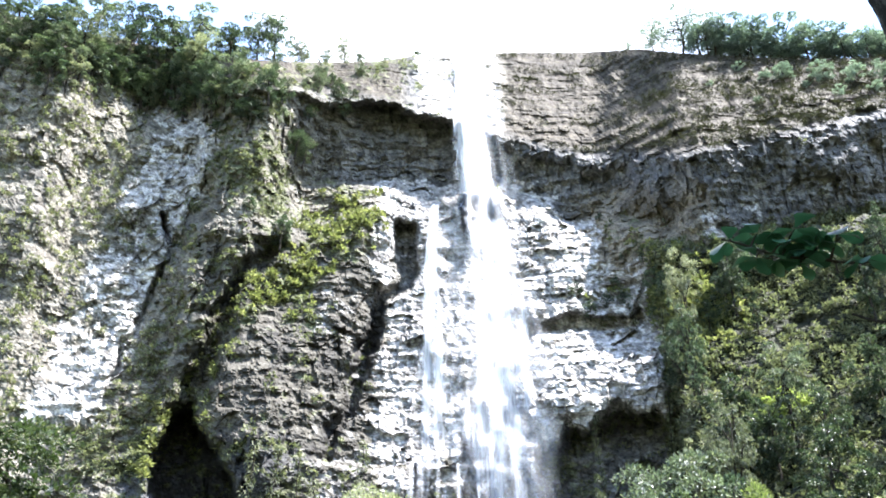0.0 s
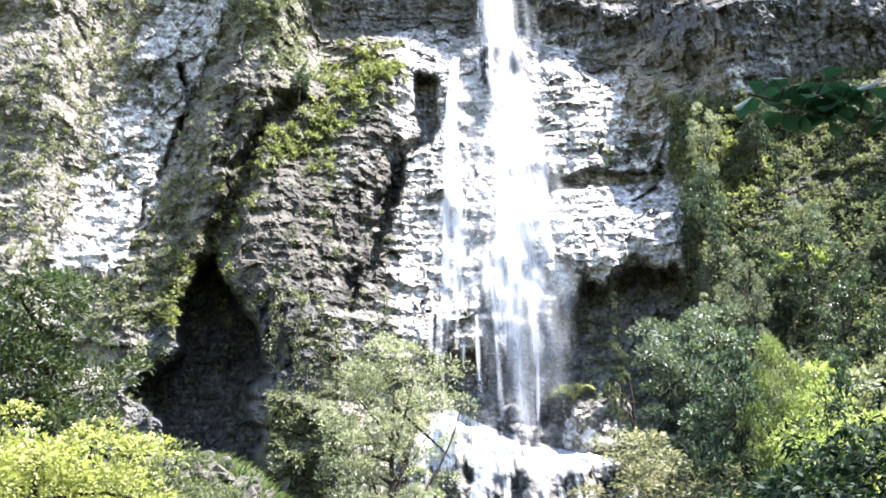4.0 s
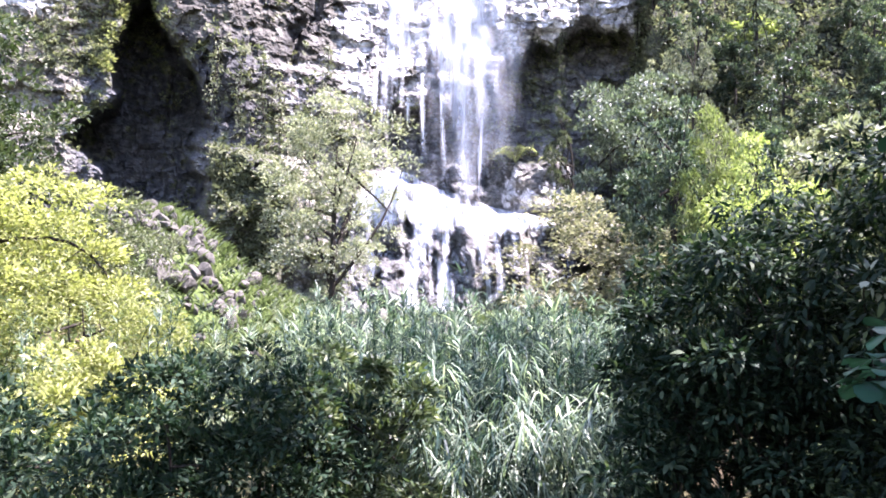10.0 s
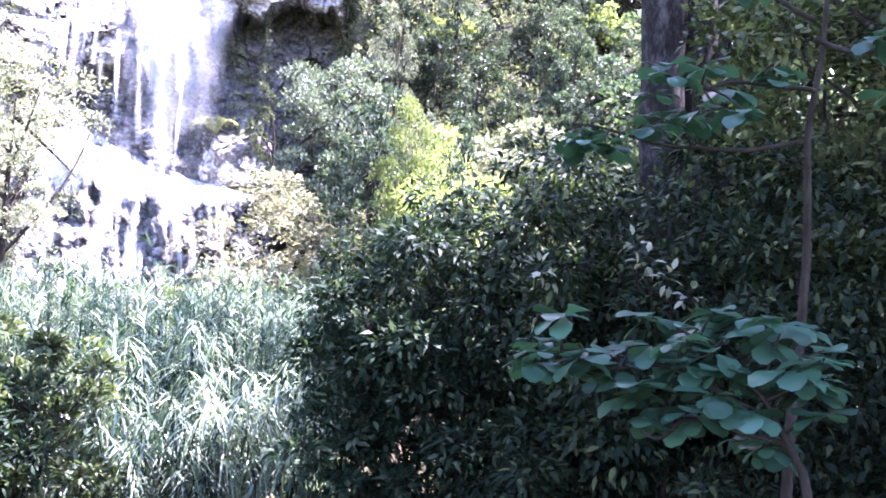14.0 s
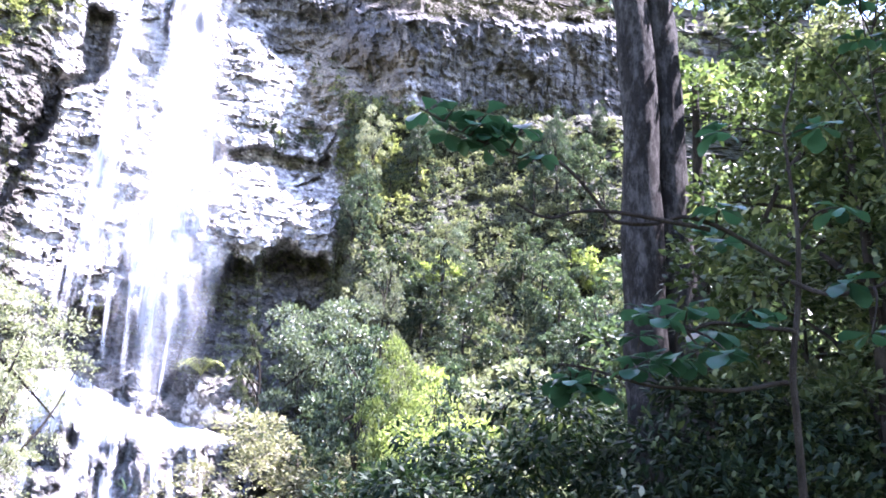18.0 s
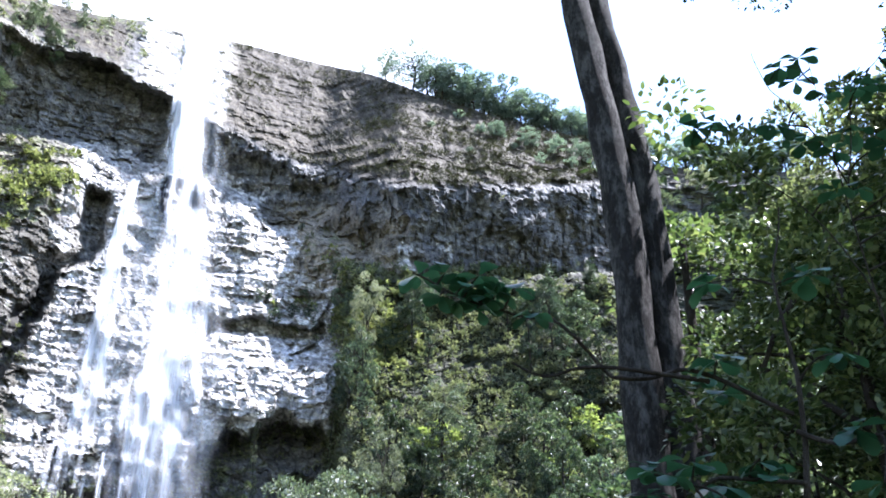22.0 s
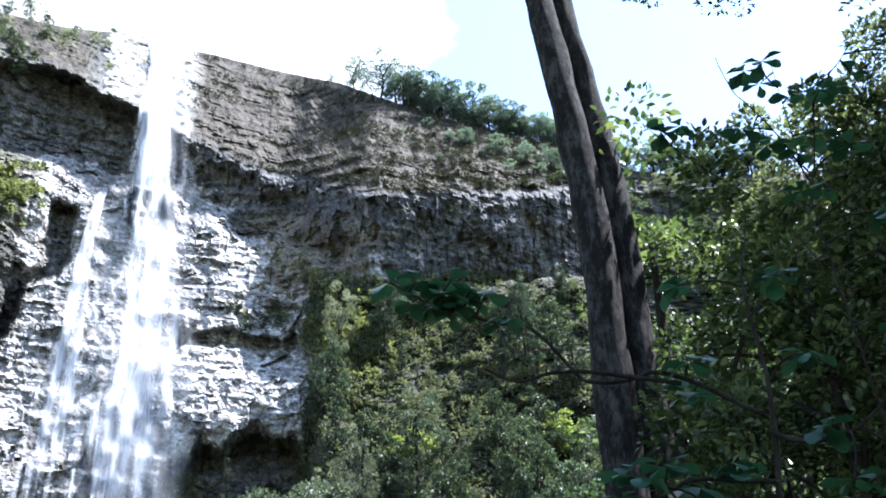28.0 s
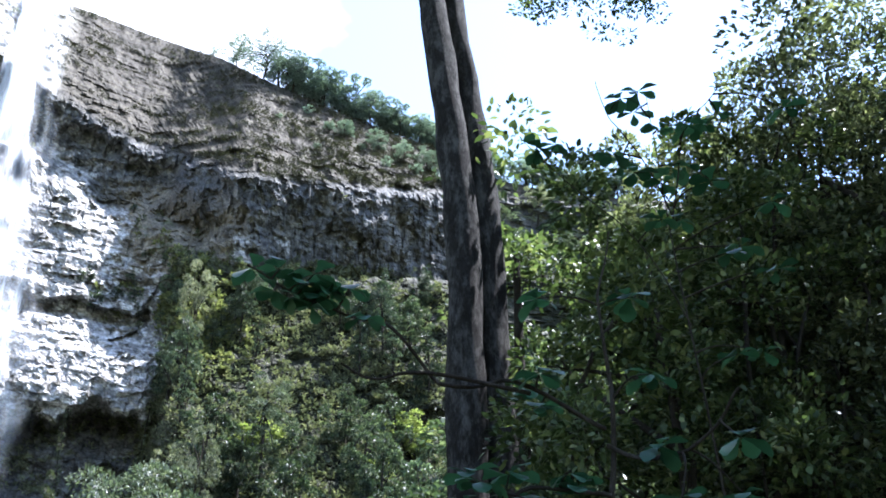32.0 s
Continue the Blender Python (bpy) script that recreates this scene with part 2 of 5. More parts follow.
LEAF_BIG = leaf_material("broad_blue_green_leaf", (0.014, 0.044, 0.026), (0.046, 0.115, 0.07), 0.35, 0.36, (0.13, 0.23, 0.11))
LEAF_LIME = leaf_material("lime_leaf", (0.075, 0.1, 0.03), (0.28, 0.32, 0.11), 0.5, 0.42, (0.42, 0.44, 0.22))
# LEAF_DARK again, darker: deep shade put into the leaf colour
LEAF_SHADE = leaf_material("painted_shade_leaf", (0.004, 0.009, 0.005), (0.017, 0.029, 0.015), 0.55, 0.25, (0.06, 0.075, 0.03), 0.08)
LEAF_FOREST = leaf_material("slope_leaf", (0.016, 0.028, 0.018), (0.085, 0.12, 0.078), 0.42, 0.33, (0.2, 0.24, 0.165), 0.28)
LEAF_GREY = leaf_material("grey_green_leaf", (0.03, 0.041, 0.028), (0.135, 0.165, 0.115), 0.42, 0.33, (0.26, 0.285, 0.21), 0.28)
REED = leaf_material("reed_leaf", (0.007, 0.021, 0.016), (0.032, 0.066, 0.05), 0.5, 0.3, (0.13, 0.175, 0.135), 0.12, (0.0, 0.75, 1.0))
# paler copy of the reed leaf for painted sunlight, also used for plume heads
PLUME = leaf_material("sun_paled_reed_leaf", (0.045, 0.075, 0.052), (0.19, 0.235, 0.17), 0.5, 0.38, (0.38, 0.4, 0.31), 0.2)
MEADOW = leaf_material("meadow_grass", (0.06, 0.08, 0.035), (0.17, 0.2, 0.1), 0.6, 0.35, (0.28, 0.29, 0.17))
GRASS = leaf_material("tuft_grass", (0.055, 0.063, 0.037), (0.16, 0.17, 0.105), 0.6, 0.32, (0.26, 0.25, 0.165))
FERN = leaf_material("bright_fern", (0.06, 0.07, 0.03), (0.19, 0.2, 0.09), 0.6, 0.4, (0.3, 0.29, 0.15))
HEATH = leaf_material("brown_heath", (0.035, 0.034, 0.024), (0.085, 0.082, 0.056), 0.7, 0.25, (0.13, 0.125, 0.08), 0.1)
DRY = leaf_material("dry_plume", (0.14, 0.11, 0.07), (0.36, 0.3, 0.2), 0.7, 0.3, (0.42, 0.36, 0.26))

# ---- tools for shapes ----
RNG = np.random.default_rng(7)


def sstep(x, a, b):
    t = np.clip((x - a) / (b - a), 0, 1)
    return t * t * (3 - 2 * t)


def hash3(ix, iy, iz, k=0):
    h = (ix * 374761393 + iy * 668265263 + iz * 2147483647 + k * 1274126177) & 0xFFFFFFFF
    h = ((h ^ (h >> 13)) * 1274126177) & 0xFFFFFFFF
    return ((h ^ (h >> 16)) & 0xFFFFFF) / float(0xFFFFFF)


def vnoise(p, k=0):
    i = np.floor(p).astype(np.int64)
    f = p - i
    f = f * f * (3 - 2 * f)
    out = 0
    for a in (0, 1):
        for b in (0, 1):
            for c in (0, 1):
                w = (f[..., 0] if a else 1 - f[..., 0]) * (f[..., 1] if b else 1 - f[..., 1]) * (f[..., 2] if c else 1 - f[..., 2])
                out = out + w * hash3(i[..., 0] + a, i[..., 1] + b, i[..., 2] + c, k)
    return out * 2 - 1


def fbm(p, octaves=4, gain=0.5, k=0):
    out, amp = 0, 1.0
    for o in range(octaves):
        out = out + amp * vnoise(p * 2 ** o, k + o)
        amp *= gain
    return out


def blocks(p, k=0):
    """Broken rock: every cell of an uneven lattice stands out by its own amount; also how near its joint is."""
    i = np.floor(p).astype(np.int64)
    best, second, val = np.full(p.shape[:-1], 9.0), np.full(p.shape[:-1], 9.0), np.zeros(p.shape[:-1])
    for a in (-1, 0, 1):
        for b in (-1, 0, 1):
            for c in (-1, 0, 1):
                j = i + np.array((a, b, c))
                q = np.stack([j[..., d] + hash3(j[..., 0], j[..., 1], j[..., 2], k + d) for d in range(3)], -1)
                dist = np.linalg.norm(p - q, axis=-1)
                v = hash3(j[..., 0], j[..., 1], j[..., 2], k + 5)
                near = dist < best
                second = np.where(near, best, np.minimum(second, dist))
                val = np.where(near, v, val)
                best = np.where(near, dist, best)
    return val, second - best


def raw_mesh(name, verts, faces, mat, smooth=False, attrs=None, uv=None):
    """A mesh from arrays: verts (n, 3), faces (m, k)."""
    me = bpy.data.meshes.new(name)
    verts, faces = np.asarray(verts, dtype=np.float32), np.asarray(faces, dtype=np.int32)
    k = faces.shape[1]
    me.vertices.add(len(verts))
    me.vertices.foreach_set("co", verts.ravel())
    me.loops.add(faces.size)
    me.loops.foreach_set("vertex_index", faces.ravel())
    me.polygons.add(len(faces))
    me.polygons.foreach_set("loop_start", np.arange(0, faces.size, k, dtype=np.int32))
    me.polygons.foreach_set("use_smooth", np.full(len(faces), smooth))
    for key, vals in (attrs or {}).items():
        me.attributes.new(key, "FLOAT", "POINT").data.foreach_set("value", np.asarray(vals, dtype=np.float32).ravel())
    if uv is not None:
        me.uv_layers.new(name="UVMap").data.foreach_set("uv", np.asarray(uv, dtype=np.float32)[faces.ravel()].ravel())
    me.materials.append(mat)
    me.update(calc_edges=True)
    me.validate()
    return me


def part(name, mesh, parent=None, label="", at=None):
    ob = new(name, mesh)
    ob.parent = parent
    if at is not None:
        ob.matrix_basis = at
    return tagged(ob, label) if label else ob


def grid_faces(rows, cols):
    a = (np.arange(rows - 1)[:, None] * cols + np.arange(cols - 1)[None]).ravel()
    return np.stack([a, a + 1, a + cols + 1, a + cols], -1)


def tube(points, radii, sides=8, wobble=0.0, k=0):
    """A tapered limb along a line."""
    pts = np.asarray(points, float)
    tang = np.gradient(pts, axis=0)
    tang /= np.linalg.norm(tang, axis=1, keepdims=True)
    ref = np.array((1.0, 0.2, 0.1)) if abs(tang[0, 0]) < 0.8 else np.array((0.0, 1.0, 0.2))
    u = np.cross(tang, ref)
    u /= np.linalg.norm(u, axis=1, keepdims=True)
    v = np.cross(tang, u)
    a = np.arange(sides) * 2 * np.pi / sides
    ring = u[:, None] * np.cos(a)[None, :, None] + v[:, None] * np.sin(a)[None, :, None]
    r = np.asarray(radii, float)[:, None, None]
    if wobble:
        r = r * (1 + wobble * vnoise(pts[:, None] * 1.7 + ring * 1.6 + k)[..., None])
    vs = (pts[:, None] + ring * r).reshape(-1, 3)
    n = len(pts)
    i, j = np.meshgrid(np.arange(n - 1), np.arange(sides), indexing="ij")
    f = np.stack([i * sides + j, i * sides + (j + 1) % sides, (i + 1) * sides + (j + 1) % sides, (i + 1) * sides + j], -1).reshape(-1, 4)
    return vs, f


def bend(a, b, sag=0.1, n=8, rng=RNG):
    a, b = np.asarray(a, float), np.asarray(b, float)
    t = np.linspace(0, 1, n)[:, None]
    off = rng.normal(size=3) * np.linalg.norm(b - a) * sag
    return a + (b - a) * t + off * np.sin(t * np.pi) + np.array((0, 0, 1)) * np.linalg.norm(b - a) * 0.06 * np.sin(t * np.pi)


LEAF_SHAPES = {  # outline halves as (along, half width), base to tip
    "oval": [(0.0, 0.02), (0.35, 0.5), (0.7, 0.4), (1.0, 0.02)],
    "lance": [(0.0, 0.05), (0.3, 0.5), (0.65, 0.4), (1.0, 0.02)],
    "broad": [(0.0, 0.06), (0.3, 0.2), (0.62, 0.46), (0.85, 0.42), (1.0, 0.12)],
}


def leaves(pos, direc, normal, length, width, shape=None, droop=0.15):
    """Many leaves: base points, the way each points, its upper side, and its size. shape None: folded lozenges of four corners."""
    n = len(pos)
    d = direc / (np.linalg.norm(direc, axis=1, keepdims=True) + 1e-9)
    s = np.cross(normal, d)
    s /= np.linalg.norm(s, axis=1, keepdims=True) + 1e-9
    up = np.cross(d, s)
    L, Wd = np.broadcast_to(np.asarray(length, float), n)[:, None], np.broadcast_to(np.asarray(width, float), n)[:, None]
    if shape is None:
        vs = np.stack([pos, pos + d * L * 0.5 + s * Wd * 0.5 + up * L * 0.06, pos + d * L - up * L * droop, pos + d * L * 0.5 - s * Wd * 0.5 + up * L * 0.06], 1)
        return vs.reshape(-1, 3), np.arange(4 * n).reshape(-1, 4)
    prof = LEAF_SHAPES[shape]
    cols = []
    for along, half in prof:
        c = pos + d * L * along - up * L * droop * along ** 2
        cols += [c + s * Wd * half + up * Wd * half * 0.25, c - s * Wd * half + up * Wd * half * 0.25]
    vs = np.stack(cols, 1)
    k = len(cols)
    base = np.arange(n)[:, None] * k
    f = np.concatenate([base + np.array([2 * i, 2 * i + 1, 2 * i + 3, 2 * i + 2])[None] for i in range(len(prof) - 1)], 0)
    return vs.reshape(-1, 3), f


def unit(rng, n):
    v = rng.normal(size=(n, 3))
    return v / np.linalg.norm(v, axis=1, keepdims=True)


def foliage(rng, centres, radii, per, size, slim=0.5, shape=None, flat=0.6, hang=0.0):
    """Leaf clumps: leaves sit on the outside of every clump, most of them facing up and out."""
    c = np.repeat(centres, per, axis=0)
    r = np.repeat(radii, per)[:, None]
    o = unit(rng, len(c))
    o[:, 2] = np.where(rng.random(len(c)) < 0.75, np.abs(o[:, 2]), o[:, 2])
    p = c + o * r * (0.45 + 0.6 * rng.random((len(c), 1)) ** 0.6) * np.array((1, 1, flat))
    d = o + unit(rng, len(c)) * 0.7 + np.array((0, 0, -hang))
    nrm = unit(rng, len(c)) * 0.55 + o * 0.5 + np.array((0, 0, 0.8))
    s = size * (0.6 + 0.8 * rng.random(len(c)))
    return leaves(p, d, nrm, s, s * slim, shape)


def stack(pieces):
    vs, fs, k = [], [], 0
    for v, f in pieces:
        vs.append(v)
        fs.append(f + k)
        k += len(v)
    return np.concatenate(vs), np.concatenate(fs)


def tree(label, height, spread, leaf, mat, seed, clumps=26, per=70, size=0.22, trunk_r=None, bare=0.35, lean=(0, 0), slim=0.5, flat=0.7, category="tree", name="tree",
         bark=None, hang=0.0, limbs=8, shape=None, lump=1.0):
    """A tree at the origin: tapered trunk, limbs, and a crown of leaf clumps with gaps."""
    rng = np.random.default_rng(seed)
    root = tagged(new(name), label, category)
    bark = bark or TWIG
    r0 = trunk_r or height * 0.02
    top = np.array((lean[0], lean[1], height * 0.8))
    spine = bend((0, 0, -0.6), top, 0.05, 12, rng)
    tr = np.linspace(1, 0.18, 12) * r0
    tr[0] *= 1.5
    part("trunk", raw_mesh("trunk", *tube(spine, tr, 8, 0.2, seed), bark, True), root)
    cz = height * (bare + (1 - bare) * 0.5)
    u = unit(rng, clumps)
    rad = rng.random(clumps) ** 0.4
    spread = spread * 0.86
    cent = np.stack([u[:, 0] * spread * rad + lean[0] * 0.7, u[:, 1] * spread * rad + lean[1] * 0.7, cz + u[:, 2] * height * (1 - bare) * 0.46 * rad], -1)
    crad = spread * lump * (0.14 + 0.2 * rng.random(clumps) ** 1.5)
    for i in range(min(limbs, clumps)):
        s = spine[4 + i % 7]
        ln = bend(s, cent[i], 0.1, 7, rng)
        part("limb", raw_mesh("limb", *tube(ln, np.linspace(0.45, 0.1, 7) * r0, 5), bark, True), root)
    part("crown", raw_mesh("crown", *foliage(rng, cent, crad, per, size, slim, shape, flat, hang), mat), root)
    return root


def polar(az, d, z):
    """A place by its bearing from the viewpoint (degrees to the right of the falls), its distance over the ground and its height."""
    a = np.radians(az)
    return np.stack(np.broadcast_arrays(np.sin(a) * d, np.cos(a) * d, z), -1)


# ---- the lie of the land ----
def land(az, d):
    """Height of the ground by bearing and distance: a stream valley that climbs to the foot of the falls and up both sides."""
    az, d = np.broadcast_arrays(np.asarray(az, float), np.asarray(d, float))
    z = np.interp(d, (0, 3, 6, 12, 20, 35, 50, 60, 75, 100, 3000), (0, -0.2, -0.9, -1.7, -2.2, -1.6, 0.8, 2.8, 3.5, 4, 4))
    left = sstep(-az, 9, 22) * sstep(-az, 120, 70)
    right = sstep(az, 12, 24) * sstep(az, 120, 70)
    z = z + left * np.interp(d, (0, 20, 40, 58, 64, 200), (0, 0, 2.0, 5.0, 5.6, 5.6))
    z = z + right * np.interp(d, (0, 8, 20, 40, 60, 200), (0, 0.1, 1.2, 3.4, 8, 8))
    z = z + 4.6 * np.exp(-((az + 13.5) / 5.0) ** 2) * sstep(d, 46, 60)
    p = polar(az, d, 0 * d)
    return z + 0.35 * fbm(p * 0.22, 4) * sstep(d, 1, 12) + 0.05 * vnoise(p * 2.1)


az_g = np.concatenate([np.arange(-70, 70, 0.7), np.linspace(70, 290, 45)])
d_g = np.concatenate([np.linspace(0.0, 12, 30), np.linspace(12.6, 110, 110), np.geomspace(120, 3000, 14)])
A, D = np.meshgrid(az_g, d_g, indexing="ij")
ground = part("ground", raw_mesh("ground", polar(A, D, land(A, D)).reshape(-1, 3), grid_faces(*A.shape), GROUND, True))
tagged(ground, "dark soil and rough grass on the valley floor", "ground", kind="structure")

# ---- the cliff ----
RIDGE = ((-70, -30, -14, -5, -1, 0.7, 7, 15.6, 22, 26, 32, 37, 41, 50, 75), (37, 39.6, 40.2, 40.7, 41.2, 41.3, 40.9, 40.1, 38.5, 37.4, 35.8, 33.6, 32.6, 31, 28))
BROW = ((-70, -30, -12, -7, -2.5, 1, 4, 9, 17, 31, 75), (36, 38.4, 38.6, 38.4, 37.7, 37.2, 36, 34.6, 33.3, 33.0, 27))
FOOT = ((-70, -30, -14, -7, 1, 5, 9, 13, 19, 30, 75), (34, 35.5, 35.5, 33.2, 32.7, 32.6, 31.6, 30.4, 28.0, 27.0, 24))


def band(x, lo, hi, soft):
    return sstep(x, lo - soft, lo + soft) * (1 - sstep(x, hi - soft, hi + soft))


def crest(az):
    return np.interp(az, *RIDGE)


def brow_line(az):
    q = np.stack([az * 0.55, 0 * az, 0 * az], -1)
    return np.interp(az, *BROW) + 0.28 * fbm(q, 3, 0.5, k=60) * sstep(np.abs(az), 0.5, 3)


def warp(az, el):
    """Makes every outline on the face uneven."""
    q = np.stack(np.broadcast_arrays(az, el, 0 * az), -1)
    return az + 0.5 * fbm(q * 0.45, 4, 0.6, k=80), el + 0.35 * fbm(q * 0.45 + 9, 4, 0.6, k=90) * (1 - sstep(el, crest(az) - 2, crest(az)))


def cliff_form(az, el):
    """Distance of the rock face over the ground, by bearing and elevation, before its roughness."""
    az, el = warp(az, el)
    brow, foot = brow_line(az), np.interp(az, *FOOT)
    d = 70 + (0.3 + 0.38 * band(az, -11, 14, 3) + 0.25 * band(az, -26, -17, 2)) * np.clip(el - 8, 0, 26) + 70 * (np.cos(np.radians(np.clip(az, -45, 34))) ** np.where(az < 0, -0.75, -1.1) - 1) + 0.06 * np.abs(az - 2) ** 1.15
    above = np.clip(el - np.interp(az, *BROW), 0, 12)
    d = d + above * np.interp(az, (-30, -8, 2, 40), (2.2, 2.3, 2.6, 3.2))
    deep = np.interp(az, (-30, -13, -8, -5, 0, 4, 9, 17, 30, 40), (0.5, 1.5, 3, 5, 5.5, 3.2, 1.6, 1.2, 1.2, 0.6))
    d = d + deep * (1 - sstep(el, brow - np.interp(az, (2, 8, 14), (0.45, 1.0, 2.2)), brow + np.interp(az, (2, 8, 14), (0.05, 0.6, 1.2)))) * sstep(el, foot - 1.5, foot + np.interp(az, (2, 8), (1.2, 0.3)))
    # the wall under the brow stands upright, so that the rounded top hangs over it
    d = d - np.interp(az, (3, 6, 14, 30, 36), (0.0, 0.9, 0.9, 0.75, 0.0)) * np.clip(np.minimum(el, np.interp(az, *BROW) + 0.6) - foot, 0, None)
    d = d + 0.4 * band(az, 3.5, 17, 2.0) * np.clip(el - 22, 0, 9)
    # hollows under the trees of the upper cliff
    d = d + 5.0 * np.exp(-((az + 21.2) / 2.0) ** 2 - ((el - 37.6) / 1.7) ** 2) + 4.5 * np.exp(-((az + 10.2) / 1.9) ** 2 - ((el - 33.6) / 2.0) ** 2)
    # shelf, ledge and the undercut below them, beside the falls
    d = d + 2.2 * band(az, 5.5, 12.6, 0.6) * band(el, 23.9, 25.1 - 0.03 * (az - 5), 0.15)
    d = d - 2.0 * band(az, 4.5, 14.1, 0.5) * band(el, 18.6, 22.3, 1.1)
    low = np.interp(az, (-3, -0.5, 2, 5, 8, 13, 15), (14.5, 14.6, 14.8, 16.2, 18.2, 18.7, 17))
    low = low + 0.7 * fbm(np.stack([az * 0.7, 0 * az, 0 * az], -1), 4, 0.6, k=140)
    d = d + 4.6 * band(az, -1.5, 14.4, 0.7) * (1 - sstep(el, low - 0.7, low + 0.3))
    # dark gully down the side of the buttress
    gx = np.interp(el, (15, 18.4, 21, 24, 26, 28, 31), (-8.2, -6.9, -6.1, -5.1, -4.2, -2.7, -2.4))
    gw = np.interp(el, (15, 21, 26, 28.5, 31), (0.35, 0.55, 0.45, 0.7, 0.8))
    d = d + 3.6 * (1 - sstep(np.abs(az - gx), gw * 0.4, gw * 1.5)) * band(el, 16.5, 31.1, 0.25)
    # outcrop of tan rock under the brow
    d = d - 1.8 * np.exp(-((az - 12.8) / 2.0) ** 2 - ((el - 29.8) / 1.9) ** 2)
    d = d - 1.2 * band(az, 5.5, 19, 2.5) * (1 - sstep(el, foot - 1.4, foot + 0.5)) * np.clip((el - 14) / 14, 0, 1)
    # buttress, and the gully on its far side
    bx = np.interp(el, (8, 14, 18, 22, 25, 28, 32), (-9.5, -9.5, -10, -9.4, -8.4, -6.8, -5))
    d = d - 4.5 * np.exp(-((az - bx) / np.interp(el, (8, 20, 32), (4.0, 4.2, 2.4))) ** 2) * (1 - sstep(el, 31, 34))
    hx = np.interp(el, (17, 20, 22, 25, 27.5, 29), (-17.0, -16.3, -15.8, -14.9, -13.2, -12.2))
    d = d + 4.2 * (1 - sstep(np.abs(az - hx), 0.25, np.interp(el, (18, 24, 29), (1.7, 1.2, 1.4)))) * band(el, 18.5, 29.4, 0.6)
    # cave at the foot
    cl = np.interp(el, (5, 7.4, 9.4, 11.2, 12.3, 14, 16.7, 19.5), (-15.2, -17.4, -18.2, -20.3, -19.6, -18.2, -17.9, -16.8))
    cr = np.interp(el, (5, 7.6, 10.9, 13.4, 16.7, 18.9, 19.6), (-12.8, -12.6, -13.0, -12.4, -13.9, -15.3, -16.2))
    d = d + 13 * sstep(az, cl - 0.1, cl + 0.7) * (1 - sstep(az, cr - 0.6, cr + 0.1)) * (1 - sstep(el, 19.0, 19.8))
    # crack in the pale rock
    kx = np.interp(el, (20, 23, 26, 28, 30.6), (-21.4, -20.4, -19.3, -18.5, -19.6))
    d = d + 1.8 * (1 - sstep(np.abs(az - kx), 0.08, 0.4)) * band(el, 20.5, 30.6, 0.3)
    d = d + 2.2 * (1 - sstep(np.abs(az - np.interp(el, (27.6, 30.6), (-17.4, -19.6))), 0.3, 0.7)) * band(el, 28.4, 30.6, 0.25)
    # mossy block at the foot of the buttress
    d = d - 4.0 * band(az, -12.4, -7.8, 0.25) * (1 - sstep(el, 11.2, 11.7))
    # boulder-like mass beside the plunge
    d = d - 7.0 * np.exp(-((az - 8.3) / 2.1) ** 4 - ((el - 9.2) / 2.5) ** 4)
    # rounded rock of the lower cascade, standing forward
    lip = np.interp(az, (-5, -3.9, -3, -1, 1, 3, 6, 9.5, 11), (4, 7, 10.1, 10.3, 9.4, 8.6, 8.0, 7.4, 5))
    dome = 59.5 + 0.75 * np.clip(el, -6, 12) + 0.05 * (az - 2) ** 2 + 1.2 * fbm(np.stack([az * 0.8, el * 0.35, 0 * az], -1), 3, 0.6, k=150)
    c = band(az, -4.4, 10.6, 0.5) * (1 - sstep(el, lip - 0.45, lip + 0.05))
    d = d * (1 - c) + np.minimum(d, dome) * c
    # wooded slope on the right, coming forward downhill
    w = sstep(az, 14.2, 15.8)
    slope = np.interp(el, (-6, 0, 3, 10, 20, 27, 27.8, 28.4), (26, 33, 41, 56, 73, 82, 86, 200))
    d = d * (1 - w) + np.minimum(d, slope) * w
    return d


